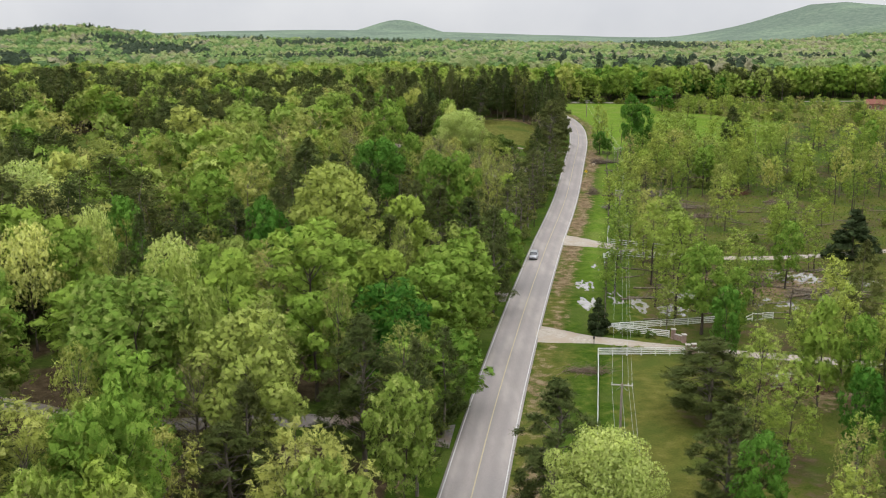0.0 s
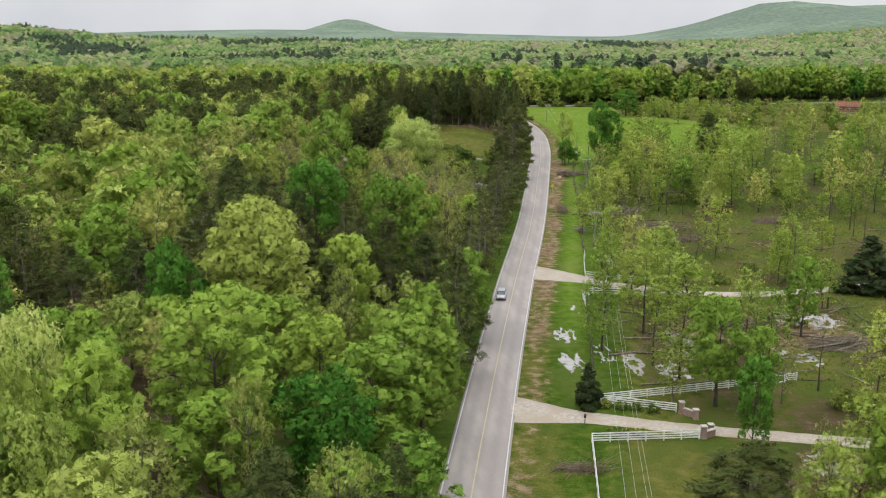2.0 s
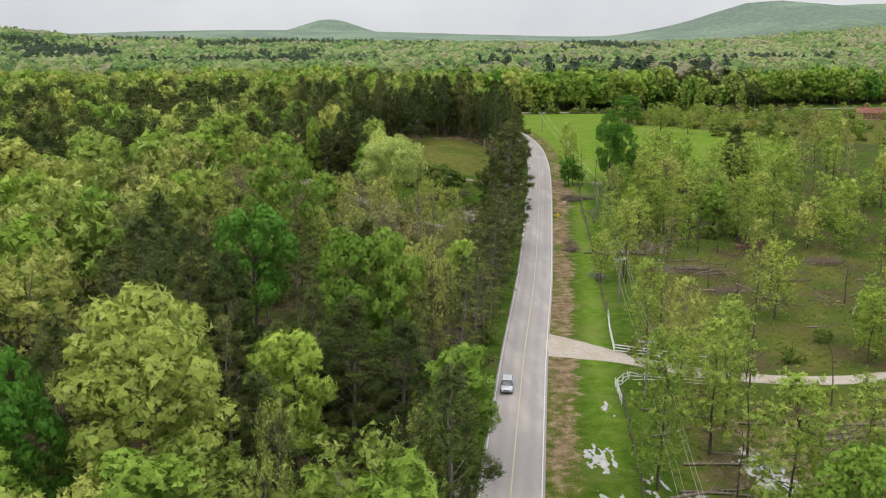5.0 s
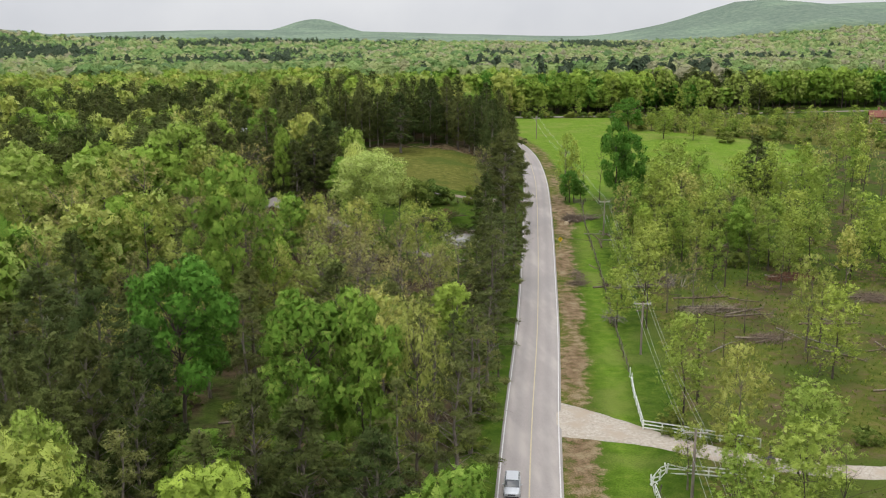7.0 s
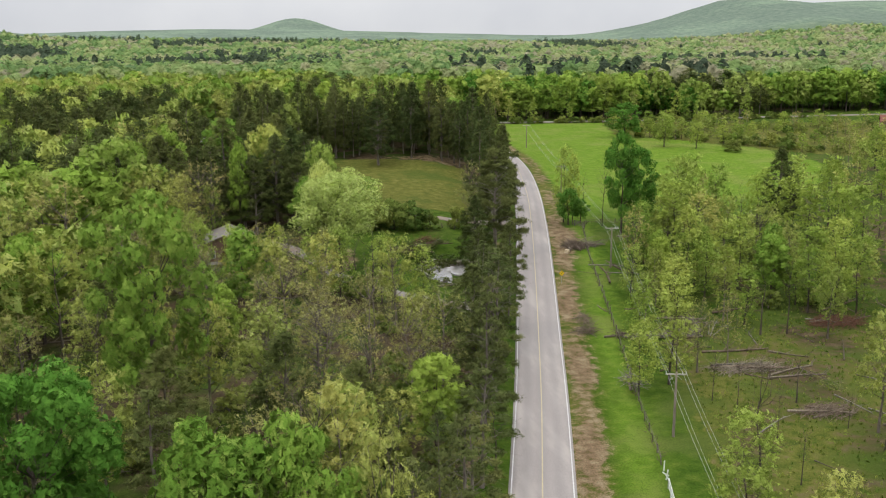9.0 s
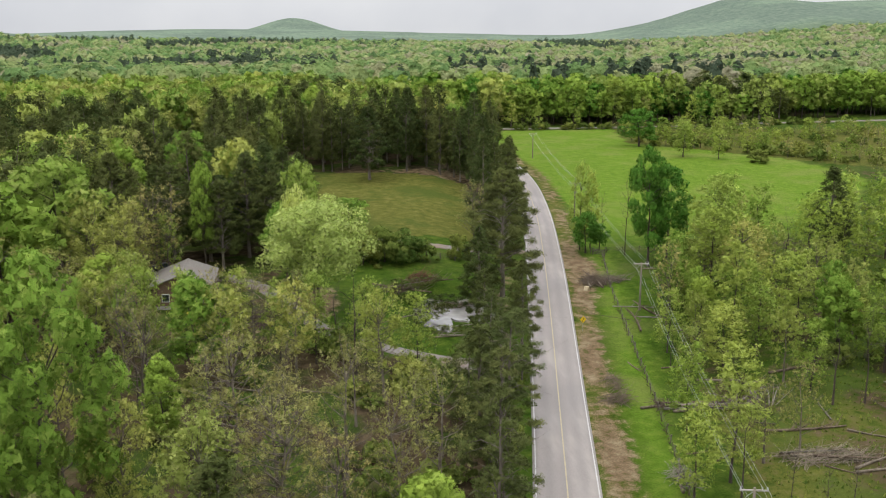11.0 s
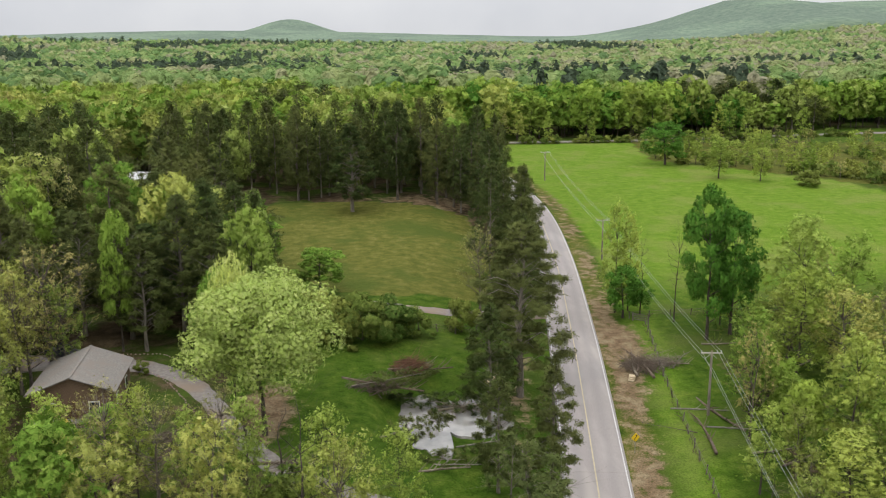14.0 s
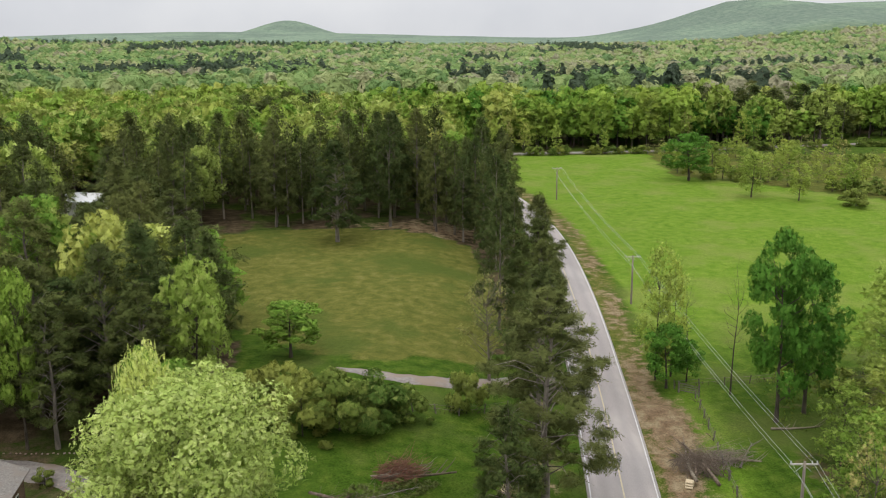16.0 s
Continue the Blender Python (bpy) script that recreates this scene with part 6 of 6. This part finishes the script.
# ---- houses and vehicles ----
M_SHINGLE = speckled("grey_shingles", (0.13, 0.12, 0.105), (0.26, 0.235, 0.21), 5.0, wide=(0.20, 0.17, 0.145))
M_REDROOF = speckled("rusty_red_roof", (0.14, 0.05, 0.035), (0.24, 0.10, 0.07), 3.0)
M_TIN = speckled("white_tin_roof", (0.55, 0.55, 0.54), (0.74, 0.74, 0.73), 3.0, rough=0.5)
M_LOG = speckled("brown_cabin_boards", (0.10, 0.062, 0.040), (0.22, 0.145, 0.095), 4.0, stretch=(1, 1, 8))
M_SIDING = speckled("pale_siding", (0.50, 0.49, 0.46), (0.66, 0.65, 0.62), 3.0, stretch=(1, 1, 10))
M_BRICK = speckled("red_brick", (0.20, 0.085, 0.06), (0.34, 0.16, 0.12), 6.0)
M_PANE = plain("window_glass", (0.03, 0.035, 0.04), 0.06, specular=0.8, wear=0.1)
M_TRIM = plain("white_trim", (0.70, 0.69, 0.66), 0.5)
M_DOOR = plain("brown_door", (0.12, 0.06, 0.035), 0.5)


def house(name, x, y, turn, length, width, wall_h, rise, walls, roof, label, chimney=True):
    """A gabled house, its ridge along its own y axis."""
    root = thing(name, x, y, label, "house", "", turn)
    hw, hl, t = width / 2, length / 2, 0.2
    bm = bmesh.new()
    box(bm, -hw, -hl, -0.6, hw, hl, 0.25)
    part("foundation", bm_mesh("foundation", bm, M_CAP), root)
    for side in (-1, 1):
        put("side_wall", box_mesh("side_wall", t, length, wall_h - 0.25, walls, 0.02), root, side * (hw - t / 2), 0, 0.25)
        bm = bmesh.new()
        prof = [(-hw + t, 0.25), (hw - t, 0.25), (hw - t, wall_h), (0, wall_h + rise * (1 - t / hw)), (-hw + t, wall_h)]
        a = [bm.verts.new((px, side * hl, pz)) for px, pz in prof]
        b = [bm.verts.new((px, side * (hl - t), pz)) for px, pz in prof]
        bm.faces.new(a)
        bm.faces.new(b[::-1])
        for k in range(5):
            bm.faces.new((a[k], b[k], b[(k + 1) % 5], a[(k + 1) % 5]))
        bmesh.ops.recalc_face_normals(bm, faces=bm.faces)
        part("gable_wall", bm_mesh("gable_wall", bm, walls), root)
        slope = math.degrees(math.atan2(rise, hw))
        run = math.hypot(rise, hw) + 0.55
        c, s = math.cos(radians(slope)), math.sin(radians(slope))
        slab = box_mesh("roof_slope", run, length + 1.0, 0.14, roof, 0.02)
        put("roof_slope", slab, root, side * (run / 2) * c, 0, wall_h + rise + 0.06 - run / 2 * s, 0, side * slope, 0)
    put("ridge_cap", box_mesh("ridge_cap", 0.35, length + 1.05, 0.08, roof, 0.02), root, 0, 0, wall_h + rise + 0.17)
    frame_x, pane_x = box_mesh("window_frame", 0.10, 1.25, 1.35, M_TRIM, 0.01, False), box_mesh("pane", 0.05, 1.0, 1.1, M_PANE, 0.004, False)
    storeys = max(1, int(wall_h // 2.6))
    for side in (-1, 1):
        for k in range(max(2, int(length / 4))):
            for f in range(storeys):
                wy = (k + 0.5) / max(2, int(length / 4)) * length - hl
                w = put("window_frame", frame_x, root, side * (hw + 0.02), wy, 1.6 + 2.7 * f)
                put("pane", pane_x, w, side * 0.045, 0, 0)
        for k in (-1, 1):
            for f in range(storeys):
                w = put("window_frame", frame_x, root, k * width * 0.27, side * (hl + 0.02), 1.6 + 2.7 * f, 0, 0, 90)
                put("pane", pane_x, w, side * 0.045, 0, 0)
    d = put("door", box_mesh("door", 0.95, 0.08, 2.05, M_DOOR, 0.01), root, 0, -hl - 0.03, 0.25)
    put("handle", box_mesh("handle", 0.05, 0.06, 0.12, M_STEEL, 0.01), d, 0.36, -0.06, 1.0)
    if chimney:
        put("chimney", box_mesh("chimney", 0.8, 0.8, rise + 1.6, M_BRICK, 0.03), root, hw * 0.35, hl * 0.4, wall_h)
    return root


house("cabin", -16.3, 329.6, 2.0, 10.6, 9.0, 3.5, 1.7, M_LOG, M_SHINGLE, "brown boarded cabin with a low grey shingle roof", False)
house("house", -48.0, 270.0, 20, 14.0, 10.0, 5.6, 3.4, M_SIDING, M_SHINGLE, "pale two-storey house with a grey roof in the woods")
house("shed", -60.0, 262.0, -15, 8.0, 6.0, 2.8, 2.0, M_SIDING, M_REDROOF, "small shed with a rusty red roof", False)
house("shed", -39.0, 467.0, 75, 12.0, 7.0, 3.4, 1.2, M_SIDING, M_TIN, "white metal-roofed shed behind the pines", False)
house("house", 40.0, 540.0, 70, 16.0, 9.0, 3.2, 2.2, M_SIDING, M_SHINGLE, "pale low house glimpsed behind the pines")
house("house", 240.0, 528.0, 65, 12.0, 8.0, 3.2, 2.2, M_BRICK, M_REDROOF, "red brick house at the edge of the woods")

M_TYRE = plain("tyre_rubber", (0.025, 0.025, 0.026), 0.8)
M_RIM = plain("alloy_rim", (0.5, 0.5, 0.51), 0.35, 0.8)
M_HEADLIGHT = plain("clear_headlight", (0.75, 0.76, 0.78), 0.1)
M_TAILLIGHT = plain("red_taillight", (0.35, 0.02, 0.02), 0.25)


def loft(name, sections, material, bevel=0.0):
    """A closed skin through cross-sections with the same number of points."""
    bm = bmesh.new()
    rows = [[bm.verts.new(p) for p in s] for s in sections]
    n = len(rows[0])
    for a, b in zip(rows, rows[1:]):
        for k in range(n):
            bm.faces.new((a[k], a[(k + 1) % n], b[(k + 1) % n], b[k]))
    bm.faces.new(rows[0][::-1])
    bm.faces.new(rows[-1])
    bmesh.ops.recalc_face_normals(bm, faces=bm.faces)
    return bm_mesh(name, bm, material, bevel, True)


def car(x, y, turn, paint, label, pickup=False, lift=0.0):
    """A car, its front towards its own -y."""
    root = thing("car" if not pickup else "pickup_truck", x, y, label, "car" if not pickup else "truck", "", turn, float(land(x, y)) + lift)
    side = lambda y_, w, z0, z1: [(-w, y_, z0), (-w * 1.02, y_, (z0 + z1) / 2), (-w * 0.93, y_, z1), (w * 0.93, y_, z1), (w * 1.02, y_, (z0 + z1) / 2), (w, y_, z0)]
    body = loft("body", [side(-2.30, 0.74, 0.38, 0.66), side(-2.18, 0.84, 0.28, 0.80), side(-1.2, 0.90, 0.24, 0.98), side(0.2, 0.91, 0.24, 1.00), side(1.6, 0.90, 0.24, 1.02), side(2.15, 0.86, 0.28, 0.98), side(2.30, 0.78, 0.42, 0.90)], paint, 0.02)
    part("body", body, root)
    back = 0.35 if pickup else 1.95
    part("cab_glass", loft("cab_glass", [side(-1.25, 0.80, 0.96, 1.0), side(-0.55, 0.76, 0.96, 1.52), side(back - 0.45, 0.76, 0.96, 1.53), side(back, 0.80, 0.96, 1.02)], M_PANE, 0.01), root, "dark window glass")
    put("roof_panel", box_mesh("roof_panel", 1.38, back - 0.1 + 0.3, 0.07, paint, 0.03), root, 0, (back - 0.45 - 0.55) / 2, 1.51)
    for sx in (-1, 1):
        for yy in (-0.5, 0.35, back - 0.5):
            put("pillar", box_mesh("pillar", 0.07, 0.09, 0.56, paint, 0.01), root, sx * 0.755, yy, 0.98)
        put("headlight", box_mesh("headlight", 0.34, 0.14, 0.15, M_HEADLIGHT, 0.03), root, sx * 0.58, -2.19, 0.62, label="clear headlight")
        put("taillight", box_mesh("taillight", 0.22, 0.10, 0.22, M_TAILLIGHT, 0.03), root, sx * 0.66, 2.22, 0.68, label="red taillight")
        put("wing_mirror", box_mesh("wing_mirror", 0.20, 0.10, 0.14, paint, 0.03), root, sx * 0.98, -0.75, 0.98)
        for yy in (-1.42, 1.38):
            bm = bmesh.new()
            bmesh.ops.create_cone(bm, cap_ends=True, segments=20, radius1=0.34, radius2=0.34, depth=0.23, matrix=Matrix.Rotation(radians(90), 4, "Y"))
            w = put("wheel", bm_mesh("wheel", bm, M_TYRE, 0.03), root, sx * 0.80, yy, 0.34)
            bm = bmesh.new()
            bmesh.ops.create_cone(bm, cap_ends=True, segments=16, radius1=0.21, radius2=0.19, depth=0.05, matrix=Matrix.Rotation(radians(90 * sx), 4, "Y"))
            put("rim", bm_mesh("rim", bm, M_RIM), w, sx * 0.115, 0, 0)
    put("grille", box_mesh("grille", 0.8, 0.05, 0.16, M_BLACK, 0.01), root, 0, -2.28, 0.5)
    put("bumper", box_mesh("bumper", 1.5, 0.14, 0.16, M_BLACK, 0.03), root, 0, -2.24, 0.26)
    if pickup:
        put("rack", box_mesh("rack", 1.4, 0.06, 0.5, M_BLACK, 0.01), root, 0, 2.0, 1.0)
        put("rack", box_mesh("rack", 1.4, 0.06, 0.75, M_BLACK, 0.01), root, 0, 0.5, 1.0)
    return root


M_SILVER = plain("silver_paint", (0.46, 0.47, 0.49), 0.3, 0.5, wear=0.08)
M_MAROON = plain("maroon_paint", (0.14, 0.02, 0.025), 0.35, wear=0.1)
M_BLUEBLACK = plain("black_paint", (0.025, 0.027, 0.03), 0.3, wear=0.1)
car(20.35, 207.2, -10.0, M_SILVER, "silver car with dark windows driving on the road", lift=0.10)
car(-28.5, 291.5, 60, M_MAROON, "maroon car parked under the trees")
car(-22.8, 344.8, 75, M_BLUEBLACK, "black pickup truck with a roof rack parked by the cabin", True, lift=0.09)
heap("brush_pile", 14.2, 197.0, 1.0, 2.4, 0.9, 160, M_REDBRUSH, "red-brown storm rubbish beside the road", 21, 1)


def black_tub(x, y):
    root = thing("garden_tub", x, y, "black plastic tub tipped over on the lawn", "tub", "", 25)
    verts, faces = [], []
    n = 24
    prof = [(0.0, 0.05), (0.55, 0.0), (0.75, 0.9), (0.82, 0.92), (0.80, 0.98), (0.70, 0.94), (0.52, 0.10), (0.0, 0.14)]
    for r, z in prof:
        for k in range(n):
            a = 6.2832 * k / n
            verts.append((r * math.cos(a), r * math.sin(a), z))
    for j in range(len(prof) - 1):
        for k in range(n):
            faces.append((j * n + k, j * n + (k + 1) % n, (j + 1) * n + (k + 1) % n, (j + 1) * n + k))
    put("shell", mesh_of("shell", verts, faces, M_BLACK, True), root, 0, 0.3, 0.75, 70, 0, 0)


black_tub(12.7, 316.8)


def log_stack(x, y, turn):
    root = thing("firewood_stack", x, y, "small stack of pale cut logs", "firewood", "", turn)
    verts, faces = [], []
    tube(verts, faces, [(0, -0.4, 0), (0, 0.4, 0)], [0.13, 0.12], 9)
    faces.append(tuple(range(8, -1, -1)))
    cut = mesh_of("cut_log", verts, faces, M_LOGEND)
    for row in range(3):
        for k in range(5 - row):
            put("cut_log", cut, root, (k - (4 - row) / 2) * 0.27, 0.04 * ((k * 7) % 3), 0.12 + 0.23 * row)


log_stack(34.6, 337.4, 10)
log_stack(37.6, 334.8, -20)
log_stack(53.8, 337.2, 60)


def meadow_gate(x, y):
    root = thing("rail_fence_gate", x, y, "broken wooden gate at the foot of the meadow", "gate", "", -35)
    for k in range(4):
        put("board", box_mesh("board", 2.6, 0.05, 0.13, M_WIREPOST, 0.01, False), root, 0, 0, 0.3 + 0.3 * k, 0, 3, 0)
    for sx in (-1.3, 1.3):
        put("upright", box_mesh("upright", 0.18, 0.18, 1.6, M_WIREPOST, 0.02), root, sx, 0, -0.1)


meadow_gate(62.2, 360.6)


def guard_rail():
    root = thing("guard_rail", 60.0, 573.5, "low pale guard rail along the far road", "guard rail")
    z0 = float(land(60, 573.5))
    post = box_mesh("post", 0.16, 0.16, 0.85, M_CAP, 0.01)
    for k in range(22):
        x = k * 4.0
        put("post", post, root, x, 0, float(land(60 + x, 573.5)) - z0 - 0.05)
    put("beam", box_mesh("beam", 84.5, 0.08, 0.32, M_CAP, 0.02), root, 42.0, -0.12, 0.5)


guard_rail()


def drive_edging():
    """Small brown stones laid along the inner edge of the cabin's drive."""
    rng = random.Random(44)
    root = thing("stone_edging", -10.0, 342.6, "row of small brown stones edging the gravel drive", "edging")
    z0 = float(land(-10.0, 342.6))
    bm = bmesh.new()
    bmesh.ops.create_icosphere(bm, subdivisions=1, radius=0.13, matrix=Matrix.Diagonal((1.25, 0.9, 0.7, 1)))
    for v in bm.verts:
        v.co *= rng.uniform(0.85, 1.15)
    stone = bm_mesh("stone", bm, M_STONE)
    for line in ([(-20.0, 345.3), (-10.0, 344.4), (-6.5, 341.8)], [(-11.0, 339.2), (-8.6, 336.4), (-5.6, 331.6), (-2.6, 325.4), (-0.6, 321.0)]):
        for (ax, ay), (bx, by) in zip(line, line[1:]):
            n = int(math.hypot(bx - ax, by - ay) / 0.55)
            for k in range(n):
                x, y = ax + (bx - ax) * k / n + rng.gauss(0, 0.08), ay + (by - ay) * k / n + rng.gauss(0, 0.08)
                put("stone", stone, root, x + 10.0, y - 342.6, float(land(x, y)) - z0 + 0.08, 0, 0, rng.uniform(0, 180))


drive_edging()


def garden_slide(x, y, turn):
    root = thing("garden_slide", x, y, "small yellow plastic garden slide on the cabin's lawn", "slide", "", turn)
    yellow = plain("yellow_plastic", (0.62, 0.52, 0.06), 0.4, wear=0.15)
    line = [(-1.3, 1.15), (-0.9, 1.12), (-0.3, 0.75), (0.4, 0.36), (1.0, 0.18), (1.4, 0.16)]
    bm = bmesh.new()
    rows = [[bm.verts.new((px, w, pz + h)) for w, h in ((-0.28, 0.16), (-0.24, 0.0), (0.24, 0.0), (0.28, 0.16), (0.32, 0.16), (0.27, -0.05), (-0.27, -0.05), (-0.32, 0.16))] for px, pz in line]
    for a, b in zip(rows, rows[1:]):
        for k in range(8):
            bm.faces.new((a[k], a[(k + 1) % 8], b[(k + 1) % 8], b[k]))
    bm.faces.new(rows[0])
    bm.faces.new(rows[-1][::-1])
    bmesh.ops.recalc_face_normals(bm, faces=bm.faces)
    part("chute", bm_mesh("chute", bm, yellow), root)
    for w in (-0.26, 0.26):
        put("ladder_rail", box_mesh("ladder_rail", 0.07, 0.07, 1.3, yellow, 0.01), root, -1.55, w, 0.0, 0, 12, 0)
    for k in range(4):
        put("rung", box_mesh("rung", 0.06, 0.5, 0.05, yellow, 0.01), root, -1.5 + 0.055 * k, 0, 0.25 + 0.26 * k)


garden_slide(-16.0, 322.3, -35)
heap("brush_pile", -3.2, 319.0, 2.6, 1.6, 0.9, 240, M_BRUSH, "dark heap of brush beside the cabin's drive", 41, 1)
heap("brush_pile", -3.0, 315.6, 1.8, 1.0, 0.5, 140, M_BRUSH, "low dark brush on the lawn", 42, 1)
